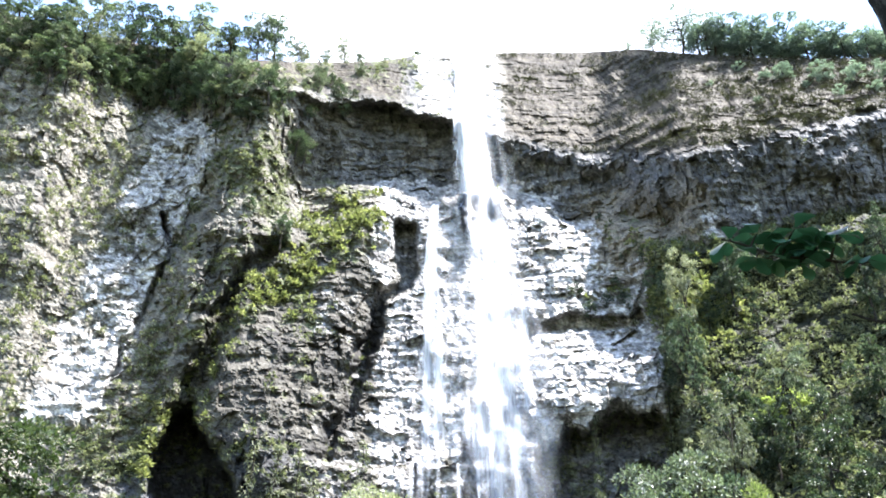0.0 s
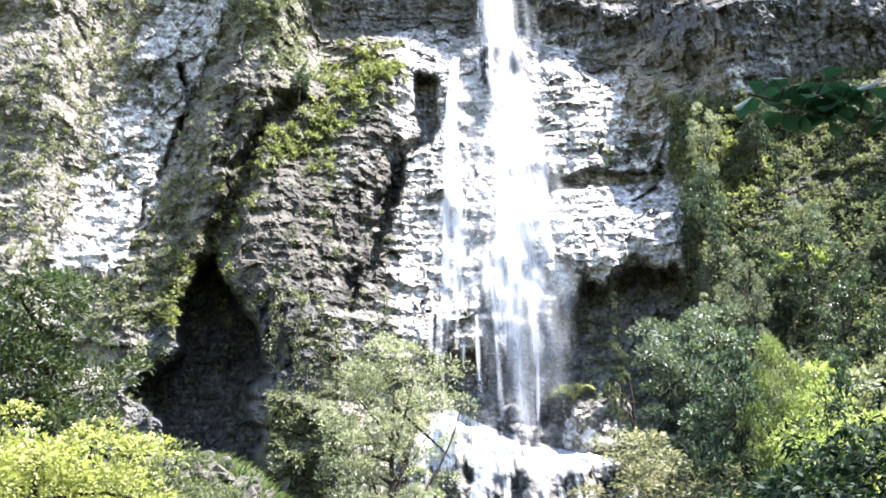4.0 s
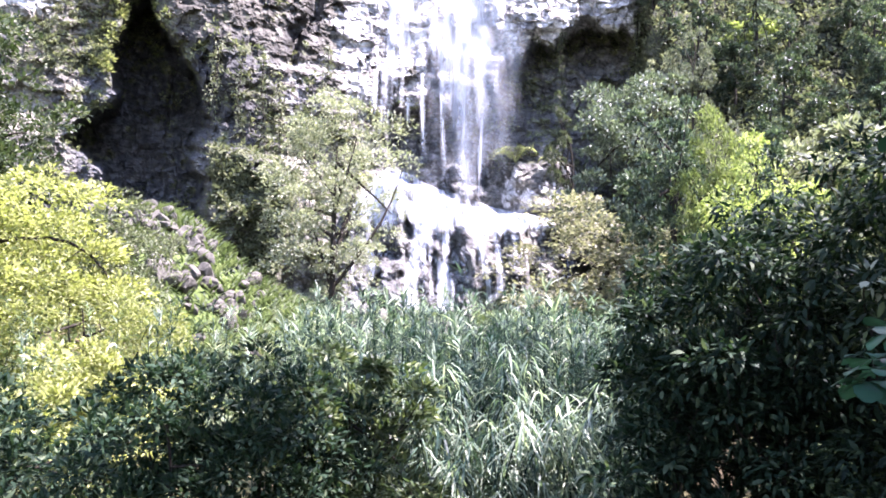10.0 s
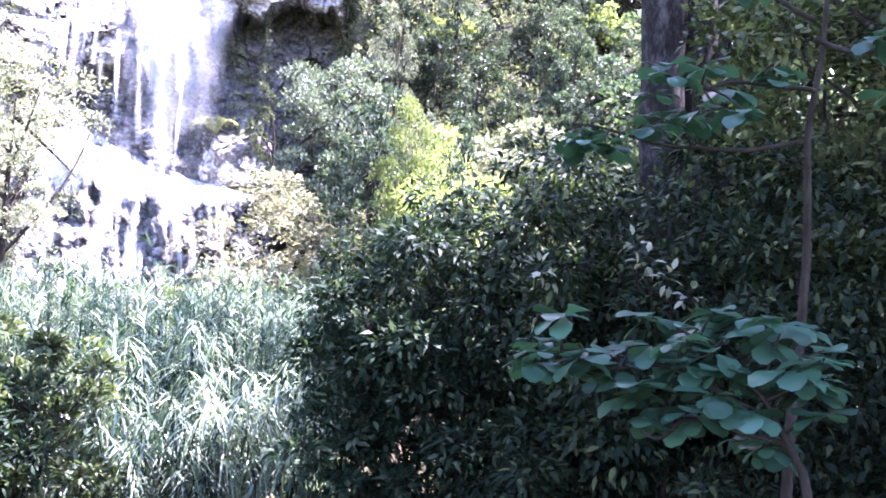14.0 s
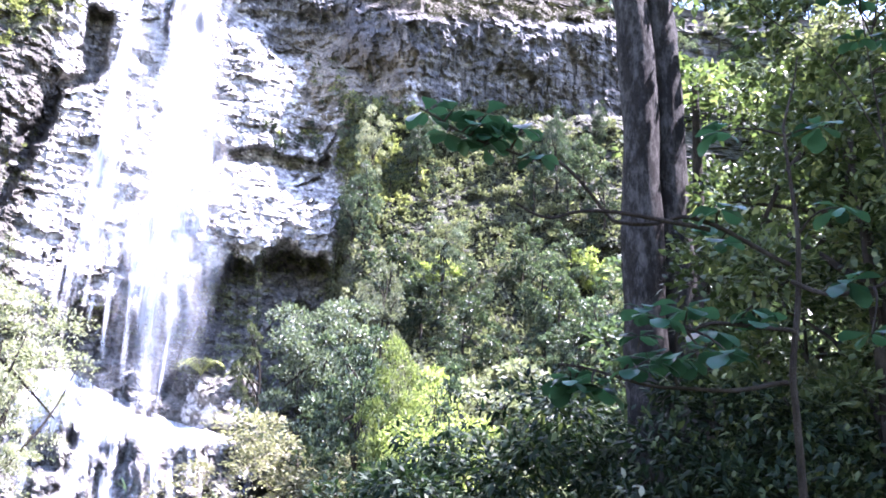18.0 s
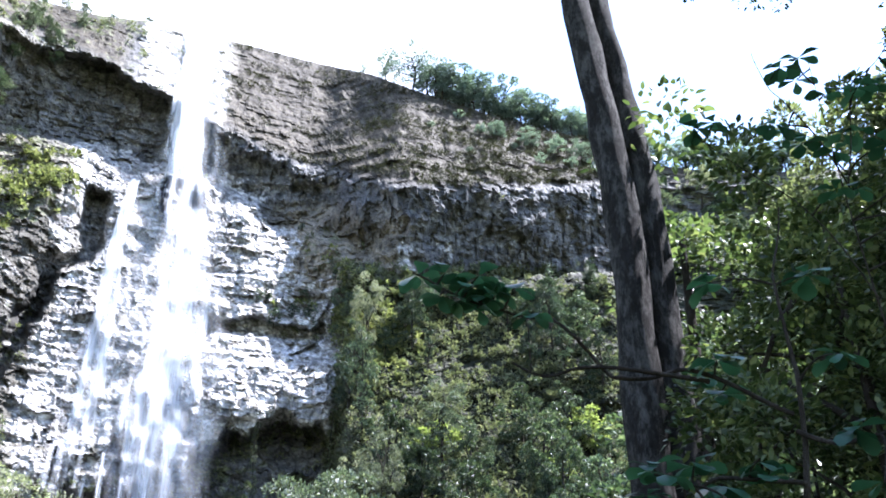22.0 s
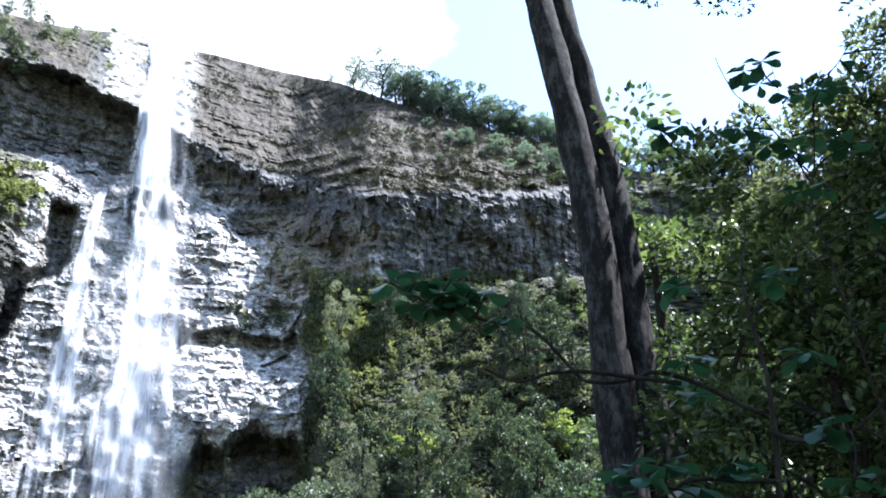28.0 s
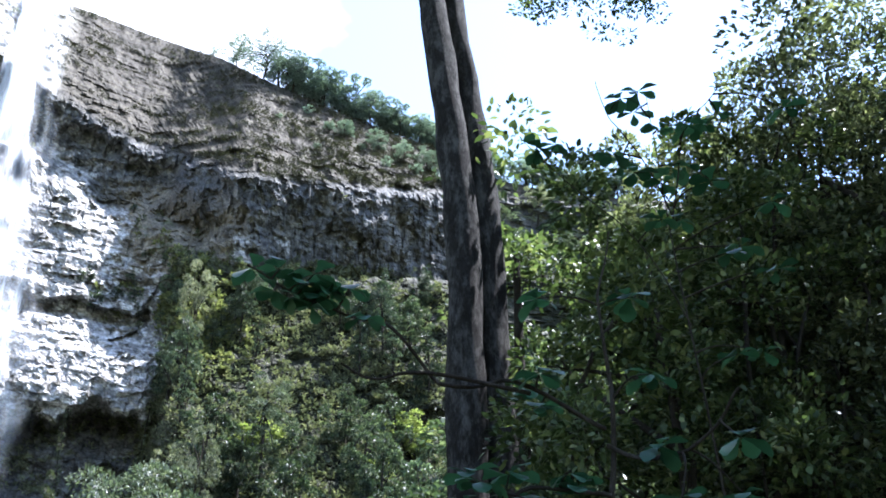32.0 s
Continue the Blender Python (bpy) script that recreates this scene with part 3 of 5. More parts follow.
def cliff_masks(az, el, p):
    az, el = warp(az, el)
    n1, n2 = fbm(p * 0.12, 4, k=20), fbm(p * 0.5, 3, k=31)
    brow, foot = np.interp(az, *BROW), np.interp(az, *FOOT)
    pale = band(az, -4.5, 8.5, 1.2) * (1 - sstep(el, 33.0, 33.6)) * sstep(el, 13.0, 15.5)
    pale = np.maximum(pale, 0.9 * band(az, 4, 14.2, 0.4) * band(el, 18.4, 28, 0.8) * (1 - 0.7 * sstep(az, 9, 12) * sstep(el, 22.5, 24)))
    pale = np.maximum(pale, 0.85 * band(az, 4, 10.6, 1.2) * band(el, 23.5, 31.2, 0.8))
    px = np.interp(el, (17, 20, 25, 30, 34, 37), (-23.8, -23.2, -21.8, -20.3, -18.9, -18.6))
    pale = np.maximum(pale, 0.95 * (1 - sstep(np.abs(az - px), 1.3, 2.8)) * band(el, 18, 36.3, 0.7))
    pale = np.maximum(pale, 0.27 * band(az, -8.8, -3.5, 0.8) * band(el, 13, 29, 1.5))
    pale = np.maximum(pale, 0.6 * band(az, -1.4, 4.2, 0.5) * sstep(el, 37.3, 37.7))
    streaky = 0.9 * band(az, 18.1, 19.3, 0.15) * band(el, 28.4, 30.3, 0.3) + 0.7 * band(az, 20.8, 21.8, 0.15) * band(el, 28.6, 30.2, 0.3)
    pale = np.maximum(pale, streaky)
    low = np.interp(az, (-3, -0.5, 2, 5, 8, 13, 15), (14.5, 14.6, 14.8, 16.2, 18.2, 18.7, 17))
    pale = pale * np.where(az > -3, sstep(el, low - 0.3, low + 0.5), 1.0) + 0.28 * band(az, 5.6, 10.2, 0.3) * band(el, 6, 11.2, 0.4)
    tan = band(az, 9.5, 19, 1.5) * band(el, 26.5, 32.0, 0.8)
    moss = 0.3 + 0.3 * n1
    crestline = np.interp(az, (-18, -14.5, -11.9, -8, -4), (18, 24, 28.3, 31, 33))
    moss = moss + 0.24 * band(az, -17, -3.8, 0.6) * np.exp(-((el - crestline + 1.8) / 2.4) ** 2)
    moss = moss + 0.03 * band(az, -17, -6.5, 1.2) * band(el, 14, 31, 2)
    moss = moss + (0.02 + 0.33 * sstep(az, 13.5, 15.5)) * band(az, 8, 30, 1) * band(el, 22.5, 28.5, 1)
    moss = moss - 0.6 * sstep(el, brow - 0.5, brow + 0.5) * sstep(az, 3, 6) - 0.26 * (1 - sstep(az, -23, -21)) - 0.9 * band(az, -4.6, 10.4, 0.3) * (1 - sstep(el, 9, 11))
    moss = moss + 0.2 * band(az, -16, -4, 1) * sstep(el, 31, 33)
    moss = moss + 0.6 * sstep(az, 34, 37) + 0.7 * sstep(az, 13.2, 14.2) * (1 - sstep(el, 28.2, 29))
    moss = moss - 0.75 * pale - 0.5 * band(el, foot, brow, 0.4) * sstep(az, -13, -8)
    # brown rock on the top; the wall under the brow gets painted shade
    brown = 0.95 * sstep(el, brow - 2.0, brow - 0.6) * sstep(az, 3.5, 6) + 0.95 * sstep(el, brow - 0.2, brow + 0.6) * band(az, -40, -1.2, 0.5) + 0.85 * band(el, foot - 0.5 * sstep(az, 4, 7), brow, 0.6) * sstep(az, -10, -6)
    # shade inside the cave, painted into the rock colour
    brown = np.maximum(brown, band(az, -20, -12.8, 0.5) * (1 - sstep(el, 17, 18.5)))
    # shade of the undercut beside the falls, painted the same way
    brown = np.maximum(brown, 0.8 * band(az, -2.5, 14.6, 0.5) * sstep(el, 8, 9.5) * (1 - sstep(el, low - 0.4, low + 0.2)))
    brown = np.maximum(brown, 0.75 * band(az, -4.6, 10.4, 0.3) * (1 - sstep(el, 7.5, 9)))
    mass = np.exp(-((az - 7.9) / 2.3) ** 4 - ((el - 8.4) / 2.9) ** 4)
    brown, pale = brown * (1 - mass), np.maximum(pale, 0.3 * mass)
    moss = moss + 0.5 * band(az, -12.6, -7.6, 0.3) * (1 - sstep(el, 11.4, 12))
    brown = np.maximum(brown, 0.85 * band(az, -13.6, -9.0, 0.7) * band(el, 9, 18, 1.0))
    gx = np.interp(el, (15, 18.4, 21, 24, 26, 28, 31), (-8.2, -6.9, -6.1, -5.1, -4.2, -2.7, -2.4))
    # painted shade down the gully, with less pale rock in it
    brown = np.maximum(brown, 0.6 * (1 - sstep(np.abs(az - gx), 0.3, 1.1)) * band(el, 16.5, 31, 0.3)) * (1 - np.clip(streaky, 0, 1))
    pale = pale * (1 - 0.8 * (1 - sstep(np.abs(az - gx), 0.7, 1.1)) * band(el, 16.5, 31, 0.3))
    return np.clip(pale * (1 + 0.5 * n1) + (0.3 * n2 + 0.3 * n1) * (pale > 0.02), 0, 1), np.clip(moss + 0.4 * n2, 0, 1), np.clip(tan + 0.3 * n1, 0, 1) * (tan > 0.02), np.clip(brown, 0, 1)


def blend(fac, a, b):
    return a + (b - a) * np.clip(fac, 0, 1)[..., None]


def tint(x, lo, hi, dark, light):
    return blend((x - lo) / (hi - lo), np.array(dark), np.array(light))


def rock_kinds(az, el, p, pale, moss, tan, brown):
    """Base colour of the rock at each place of the face, painted shade included."""
    grain, mid = fbm(p * 1.5, 4, 0.65, k=200), fbm(p * 0.35, 4, 0.6, k=210)
    run, bed = fbm(p * np.array((0.9, 0.9, 0.09)), 4, 0.6, k=220), fbm(p * np.array((0.22, 0.22, 1.7)), 3, 0.6, k=230)
    col = tint(grain, -0.7, 0.7, (0.1, 0.093, 0.073), (0.225, 0.21, 0.17))
    col = blend(0.6 * sstep(run, 0.15, 0.6), col, np.array((0.055, 0.053, 0.05)))
    col = blend(0.5 * sstep(bed, 0.1, 0.6), col, np.array((0.1, 0.088, 0.073)))
    # one dark tone for the brown rock and for the painted shade
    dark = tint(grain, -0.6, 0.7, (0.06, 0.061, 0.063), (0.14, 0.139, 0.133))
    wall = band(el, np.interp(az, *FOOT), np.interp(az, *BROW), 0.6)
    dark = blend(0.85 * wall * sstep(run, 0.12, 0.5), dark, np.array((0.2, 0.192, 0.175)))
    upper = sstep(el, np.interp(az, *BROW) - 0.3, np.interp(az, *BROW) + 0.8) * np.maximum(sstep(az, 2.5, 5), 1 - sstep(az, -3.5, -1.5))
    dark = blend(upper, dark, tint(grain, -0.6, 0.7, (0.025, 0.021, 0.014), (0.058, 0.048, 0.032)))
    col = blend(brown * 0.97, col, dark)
    col = blend(0.85 * tan, col, tint(mid, -0.5, 0.5, (0.1, 0.085, 0.06), (0.24, 0.207, 0.155)))
    white = tint(grain, -0.6, 0.7, (0.165, 0.158, 0.146), (0.53, 0.515, 0.485))
    wet = band(az, -3.2, 6.2, 0.8) * band(el, 14, 33, 1.0)
    white = white * (1 - 0.3 * wet[..., None])
    col = blend(sstep(pale + np.minimum(pale * 4, 1) * 0.8 * (0.6 * mid + 0.6 * grain), 0.38, 0.55), col, white)
    green = tint(grain, -0.6, 0.6, (0.03, 0.035, 0.017), (0.11, 0.118, 0.06))
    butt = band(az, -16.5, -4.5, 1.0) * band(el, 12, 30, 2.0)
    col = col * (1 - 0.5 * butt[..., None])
    col = blend(sstep(moss + 0.45 * grain, 0.5, 0.72), col, green)
    # dark earth on the wooded slope, also painting the shade between its trees
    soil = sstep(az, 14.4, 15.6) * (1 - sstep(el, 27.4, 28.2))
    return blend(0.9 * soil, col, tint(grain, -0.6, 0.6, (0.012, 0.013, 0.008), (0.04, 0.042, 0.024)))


def cliff_face(az, el):
    """Bearing and elevation -> places on the rough face."""
    d = cliff_form(az, el)
    z = d * np.tan(np.radians(el)) + EYE[2]
    p = polar(az, d, z)
    flat = sstep(el, brow_line(az), brow_line(az) + 0.6)
    q = p * np.array((1, 1, 0.5))
    v1, e1 = blocks(q * 0.3 + 0.25 * fbm(p * 0.3, 2)[..., None], 3)
    v2, e2 = blocks(q * np.array((0.9, 0.9, 0.6)) + 0.2 * fbm(p * 0.8, 2)[..., None], 11)
    v3, e3 = blocks(p * np.array((1.5, 1.5, 2.2)) + 0.3 * fbm(p * 1.5, 2)[..., None], 17)
    strata = vnoise(p * np.array((0.12, 0.12, 1.1)), 8) + 0.6 * vnoise(p * np.array((0.3, 0.3, 2.6)), 9)
    rough = 1.1 * (1 - 0.65 * flat) * fbm(p * 0.13, 3, k=2) + (1 - 0.88 * flat) * (1.1 * (v1 - 0.5) + 0.6 * (v2 - 0.5) + 0.3 * (v3 - 0.5) - 0.14 * (1 - np.clip(e2 * 6, 0, 1)) - 0.05 * (1 - np.clip(e3 * 5, 0, 1))) + 0.15 * fbm(p * 1.1, 4, 0.6, k=5)
    strata2 = fbm(p * np.array((0.05, 0.05, 1.0)), 4, 0.6, k=14) + 0.5 * fbm(p * 0.5, 3, k=15)
    rough = rough + strata * 0.25 * (1 - flat) + strata2 * 0.24 * flat
    ledge = sstep(el, 2, 8) * (1 - flat) * (0.35 + 0.65 * band(az, -11, 15, 1.5))
    for height, amount, k in ((2.6, 0.42, 71), (1.1, 0.22, 72), (0.6, 0.12, 73)):
        zz = (p[..., 2] + height * fbm(p * (0.3 / height) * np.array((0.6, 0.6, 1.0)), 3, k=k)) / height
        t = zz - np.floor(zz)
        rough = rough + ledge * amount * (sstep(t, 0.7, 1.0) - t) * (0.6 + 0.8 * hash3(np.floor(zz).astype(np.int64), 0 * zz.astype(np.int64), 0 * zz.astype(np.int64), k))
    wall = band(el, np.interp(az, *FOOT), brow_line(az), 0.5) * sstep(az, 5, 8)
    rough = rough + wall * 0.7 * fbm(p * np.array((0.6, 0.6, 0.05)), 4, 0.65, k=110)
    brink = band(el, brow_line(az) - 0.4, brow_line(az) + 2.2, 0.6) * sstep(az, 3, 6)
    rough = rough + brink * (0.4 * (v2 - 0.5) + 0.5 * fbm(p * np.array((0.18, 0.18, 0.7)), 3, 0.6, k=112))
    rough = rough * (1 - 0.2 * band(az, -4, 6, 1) * band(el, 15, 32.5, 1))
    rough = rough * (1 - 0.6 * band(az, -4.4, 10.6, 0.5) * (1 - sstep(el, 9.0, 10.8)))
    top = sstep(crest(az) - el, 0.0, 0.6)
    return d + rough * (0.25 + 0.75 * top) * (1 - 0.4 * (1 - sstep(az, -24, -21)))


az_c = np.concatenate([np.linspace(-70, -33, 60), np.arange(-32.8, 33.5, 0.11), np.linspace(33.8, 75, 110)])
s_c = np.linspace(0, 1, 520)
AC = np.repeat(az_c[:, None], len(s_c), 1)
EC = -6 + (crest(AC) + 6) * s_c[None]
DC = cliff_face(AC, EC)
ZC = DC * np.tan(np.radians(EC)) + EYE[2]
PC = polar(AC, DC, ZC)
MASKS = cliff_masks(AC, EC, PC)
# the top runs on as a plateau behind the rim
back = []
for far, drop in ((4, 0.2), (12, 1.2), (40, 3), (150, 9), (600, 60)):
    back.append(polar(az_c, DC[:, -1] + far, ZC[:, -1] - drop)[:, None])
PF = np.concatenate([PC, *back], 1)
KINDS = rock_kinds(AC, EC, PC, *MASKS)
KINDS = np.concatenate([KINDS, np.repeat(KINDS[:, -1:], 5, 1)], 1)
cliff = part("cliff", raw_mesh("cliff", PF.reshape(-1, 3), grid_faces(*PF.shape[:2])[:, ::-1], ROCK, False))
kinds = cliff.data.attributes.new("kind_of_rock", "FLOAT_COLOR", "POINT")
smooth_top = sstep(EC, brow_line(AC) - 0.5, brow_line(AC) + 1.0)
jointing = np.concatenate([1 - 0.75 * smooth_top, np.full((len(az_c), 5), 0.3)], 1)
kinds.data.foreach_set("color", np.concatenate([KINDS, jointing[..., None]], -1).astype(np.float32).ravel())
tagged(cliff, "tall weathered rock cliff with pale wet stone and overhanging brow", "cliff", kind="structure")

# ---- the water ----
def face_d(az, el):
    """Distance of the built face over the ground, looked up in its grid."""
    az, el = np.broadcast_arrays(np.asarray(az, float), np.asarray(el, float))
    i = np.clip(np.interp(az, az_c, np.arange(len(az_c))), 0, len(az_c) - 1.001)
    j = np.clip((el + 6) / (crest(az) + 6) * (len(s_c) - 1), 0, len(s_c) - 1.001)
    a, b = i.astype(int), j.astype(int)
    u, v = i - a, j - b
    return (DC[a, b] * (1 - u) + DC[a + 1, b] * u) * (1 - v) + (DC[a, b + 1] * (1 - u) + DC[a + 1, b + 1] * u) * v


def stream(els, centre, half, off=0.3, cols=14, rows=70, seed=0, cling=False, soft=0.35, part_away=0.75):
    """A sheet of falling water: it leaves the rock where the rock falls back, and never bends in again."""
    rng = np.random.default_rng(seed)
    e = np.linspace(els[0], els[-1], rows)
    order = np.argsort(els)
    c = np.interp(e, np.asarray(els)[order], np.asarray(centre)[order])
    h = np.interp(e, np.asarray(els)[order], np.asarray(half)[order])
    u = np.linspace(-1, 1, cols)
    wander = 0.12 * h[:, None] * vnoise(np.stack(np.broadcast_arrays(u[None] * 1.5 + seed, e[:, None] * 0.35, 0 * e[:, None]), -1), seed)
    az = c[:, None] + h[:, None] * u[None] + wander
    E2 = np.repeat(e[:, None], cols, 1)
    d = face_d(az, E2) - off
    if not cling:
        d = np.minimum.accumulate(d, axis=0)
    d = d - 0.25 * np.abs(vnoise(np.stack([az * 2.2, E2 * 0.5, 0 * az + seed], -1), seed + 3))
    z = d * np.tan(np.radians(E2)) + EYE[2]
    p = polar(az, d, z)
    across = np.radians(az) * d
    along = z
    t = np.linspace(0, 1, rows)[:, None]
    ragged = np.abs(u)[None] + 0.3 * fbm(np.stack(np.broadcast_arrays(u[None] * 2.5 + seed, e[:, None] * 0.5, 0 * e[:, None] + seed), -1), 3, k=seed)
    cover = (1 - sstep(ragged, 0.95 - soft, 1.0)) * sstep(t, 0, 0.04) * (1 - sstep(t + 0.12 * np.sin(u * 9 + seed)[None], 0.82, 1.0))
    strands = fbm(np.stack(np.broadcast_arrays(u[None] * h[:, None] * 3.2 + seed * 7, t * 0.7, 0 * t), -1), 3, k=seed + 5)
    cover = np.clip(cover * (1 - part_away * t ** 0.6 * sstep(strands, 0.15, -0.35)), 0, 1)
    uv = np.stack([across + seed * 3.7, along], -1)
    return p.reshape(-1, 3), grid_faces(rows, cols), cover.ravel(), uv.reshape(-1, 2)


def water_part(name, parent, mat, *args, label="", **kw):
    v, f, c, uv = stream(*args, **kw)
    return part(name, raw_mesh(name, v, f, mat, True, {"cover": c}, uv), parent, label)


falls = tagged(new("waterfall"), "tall white waterfall in several strands down the cliff", "waterfall", kind="structure")
for s in range(2):
    water_part("upper_stream", falls, WATER, (41.25, 40, 38, 35, 30.5), (1.5, 1.9, 2.1, 2.3, 2.7), (1.0, 1.2, 1.4, 1.4, 1.8), 0.35 + 0.4 * s, seed=s, part_away=0.3)
    water_part("upper_stream", falls, WATER, (41.2, 40, 38, 35, 31), (1.6, 2.0, 2.3, 2.6, 3.0), (0.7, 0.9, 1.1, 1.3, 1.5), 1.0 + 0.4 * s, seed=4 + s, part_away=0.3)
    water_part("left_stream", falls, WATER, (32.6, 31.9, 28, 24, 20, 13), (-0.1, -0.6, -0.9, -0.9, -1.1, -1.6), (0.3, 0.4, 0.55, 0.85, 1.2, 1.5), 0.3 + 0.35 * s, seed=10 + s, part_away=0.45)
    water_part("main_stream", falls, WATER, (33.8, 28, 24, 20, 15, 12.6), (2.8, 3.5, 3.6, 3.2, 3.2, 3.3), (1.7, 1.8, 2.2, 2.5, 2.3, 2.0), 0.3 + 0.4 * s, seed=20 + s, part_away=1.0)
water_part("film", falls, MIST, (32, 28, 24, 20, 14.6), (1.4, 1.6, 1.6, 1.4, 1.2), (2.0, 3.0, 3.6, 4.0, 4.2), 0.25, seed=31, cols=40, cling=True)
water_part("upper_veil", falls, SPRAY, (41.0, 38, 34, 30), (2.2, 2.9, 3.3, 3.6), (1.4, 1.9, 2.1, 2.3), 0.9, seed=39, cols=24, soft=0.8)
water_part("side_film", falls, MIST, (41.0, 38, 35, 33), (3.6, 4.0, 4.2, 4.4), (0.9, 1.0, 0.9, 1.0), 0.25, seed=33, cols=16, cling=True)
for k, (a0, a1, w, e0, e1) in enumerate(((1.7, 2.2, 0.26, 17, 8.8), (2.9, 3.5, 0.6, 19, 7.9), (4.6, 4.2, 0.36, 18, 8.3), (0.6, 0.8, 0.18, 15, 11), (-1.7, -1.9, 0.34, 15.5, 12))):
    for s in range(2):
        water_part("thread", falls, THREAD, (e0 + 1.5, 0.5 * (e0 + e1), e1), (a0, 0.5 * (a0 + a1), a1), (w * 1.2, w * 1.2, w * 1.7), 0.4 + 0.3 * s, seed=45 + 2 * k + s, cols=12, part_away=0.6, soft=0.8)
water_part("veil", falls, SPRAY, (33.5, 28, 22, 15, 10), (3.4, 4.0, 4.2, 4.2, 3.8), (2.0, 2.6, 3.2, 3.4, 3.0), 1.3, seed=38, cols=26, soft=0.8)
water_part("spray", falls, SPRAY, (20, 16, 12, 8.6), (3.6, 3.6, 3.6, 3.4), (2.6, 3.2, 3.4, 3.4), 1.6, seed=36, cols=24, soft=0.8)


def cascade(seed, off, fade):
    """Water over the rounded lower rock: one sheet at the lip that parts into runnels below."""
    u = np.linspace(-4.0, 9.6, 200)[None] * np.ones((80, 1))
    t = np.linspace(0, 1, 80)[:, None] * np.ones((1, 200))
    lip = np.interp(u, (-4.0, -3.3, -2.4, -1.4, -0.3, 1.4, 3.2, 4.9, 6.6, 9.7), (7.2, 8.6, 9.8, 10.5, 10.2, 9.3, 8.8, 8.2, 7.8, 7.4))
    e = lip + 0.15 - t * (lip - 1.0)
    bend_u = u + 0.5 * (u - 1.0) * 0.12 * t + 0.12 * vnoise(np.stack([u * 0.7, t * 4, 0 * t + seed], -1), seed)
    d = face_d(bend_u, e) - off
    z = d * np.tan(np.radians(e)) + EYE[2]
    sheet = 1.15 * (1 - sstep(t, np.interp(u, (-4, -2, 1, 4, 7, 9), (0.08, 0.2, 0.2, 0.13, 0.08, 0.03)), np.interp(u, (-4, -2, 1, 4, 7, 9), (0.22, 0.5, 0.55, 0.38, 0.24, 0.1))))
    runs = 0
    for at, half, start, stop, much in ((-3.2, 0.12, 0, 0.75, 0.8), (-2.35, 0.22, 0, 0.72, 0.9), (0.45, 0.5, 0, 1.0, 1.3), (1.5, 0.18, 0.1, 0.8, 0.6), (2.5, 0.3, 0.05, 0.8, 0.9), (3.4, 0.16, 0, 0.7, 0.7),
                                        (4.3, 0.3, 0, 0.85, 1.0), (5.2, 0.2, 0.1, 0.8, 0.8), (6.2, 0.14, 0, 0.5, 0.7), (2.2, 0.5, 0.5, 0.95, 0.8), (7.2, 0.12, 0, 0.3, 0.6)):
        runs = np.maximum(runs, much * np.exp(-((u - at - 0.25 * np.sin(t * 5 + at)) / (half * (0.8 + 0.7 * t))) ** 2) * band(t, start, stop, 0.06))
    loose = fbm(np.stack([u * 1.6, t * 1.2, 0 * t + seed], -1), 4, 0.65, k=seed)
    cover = np.clip((np.maximum(sheet, runs) * fade + 0.55 * loose * np.maximum(sheet, runs)), 0, 1) * (1 - sstep(t, 0.88, 1)) * sstep(u, -4.0, -3.4) * (1 - sstep(u, 8.2, 9.6))
    uv = np.stack([np.radians(u) * d + seed, z], -1)
    return polar(bend_u, d, z).reshape(-1, 3), grid_faces(80, 200), cover.ravel(), uv.reshape(-1, 2)


for k in range(3):
    v, f, c, uv = cascade(50 + k, 0.15 + 0.14 * k, 0.95 - 0.08 * k)
    part("cascade", raw_mesh("cascade", v, f, WATER, True, {"cover": c}, uv), falls)

# ---- trees of the valley and the cliff ----
def support(az, d):
    """Height of what one stands on there: the ground, or the wooded foot of the cliff where that is higher."""
    z = float(land(az, d))
    e = np.linspace(-5.9, float(crest(az)) - 0.05, 600)
    fd = face_d(az, e)
    fz = fd * np.tan(np.radians(e)) + EYE[2]
    under = fd <= d
    return max(z, float(fz[under].max())) if under.any() else z


def place(base, height, az, d, top, turn=0.0, first=False, widen=1.0, sink=0.3):
    """Stands a tree at a bearing and distance, grown so that its top reaches that elevation."""
    z = support(az, d) - sink
    s = max((d * math.tan(radians(top)) + EYE[2] - z) / height, 0.15)
    x, y, _ = polar(az, d, 0.0)
    m = Matrix.Translation((x, y, z)) @ Matrix.Rotation(turn, 4, "Z") @ Matrix.Diagonal((s * widen, s * widen, s, 1))
    if first:
        base.matrix_basis = m
        return base
    return copy_thing(base, m)


def rim(base, height, az, grow, turn, inset=1.0, widen=1.0, first=False):
    """Stands a tree on the rim of the cliff."""
    d = float(face_d(az, crest(az))) + inset
    z = (d - inset) * math.tan(radians(float(crest(az)))) + EYE[2] - 0.5
    x, y, _ = polar(az, d, 0.0)
    m = Matrix.Translation((x, y, z)) @ Matrix.Rotation(turn, 4, "Z") @ Matrix.Diagonal((grow / height * widen, grow / height * widen, grow / height, 1))
    if first:
        base.matrix_basis = m
        return base
    return copy_thing(base, m)


# single trees that stand out
place(tree("slender olive-green tree with an open crown before the falls", 14, 4.3, 0, LEAF_PALE, 101, 90, 200, 0.15, bare=0.2, trunk_r=0.2, limbs=12), 14, -4.6, 42, 15.4, 0.4, True)
place(tree("broad green tree at the foot of the grey cliff", 12, 4.6, 0, LEAF_MID, 102, 110, 190, 0.22, bare=0.12), 12, -25.8, 46, 18.6, 0, True)
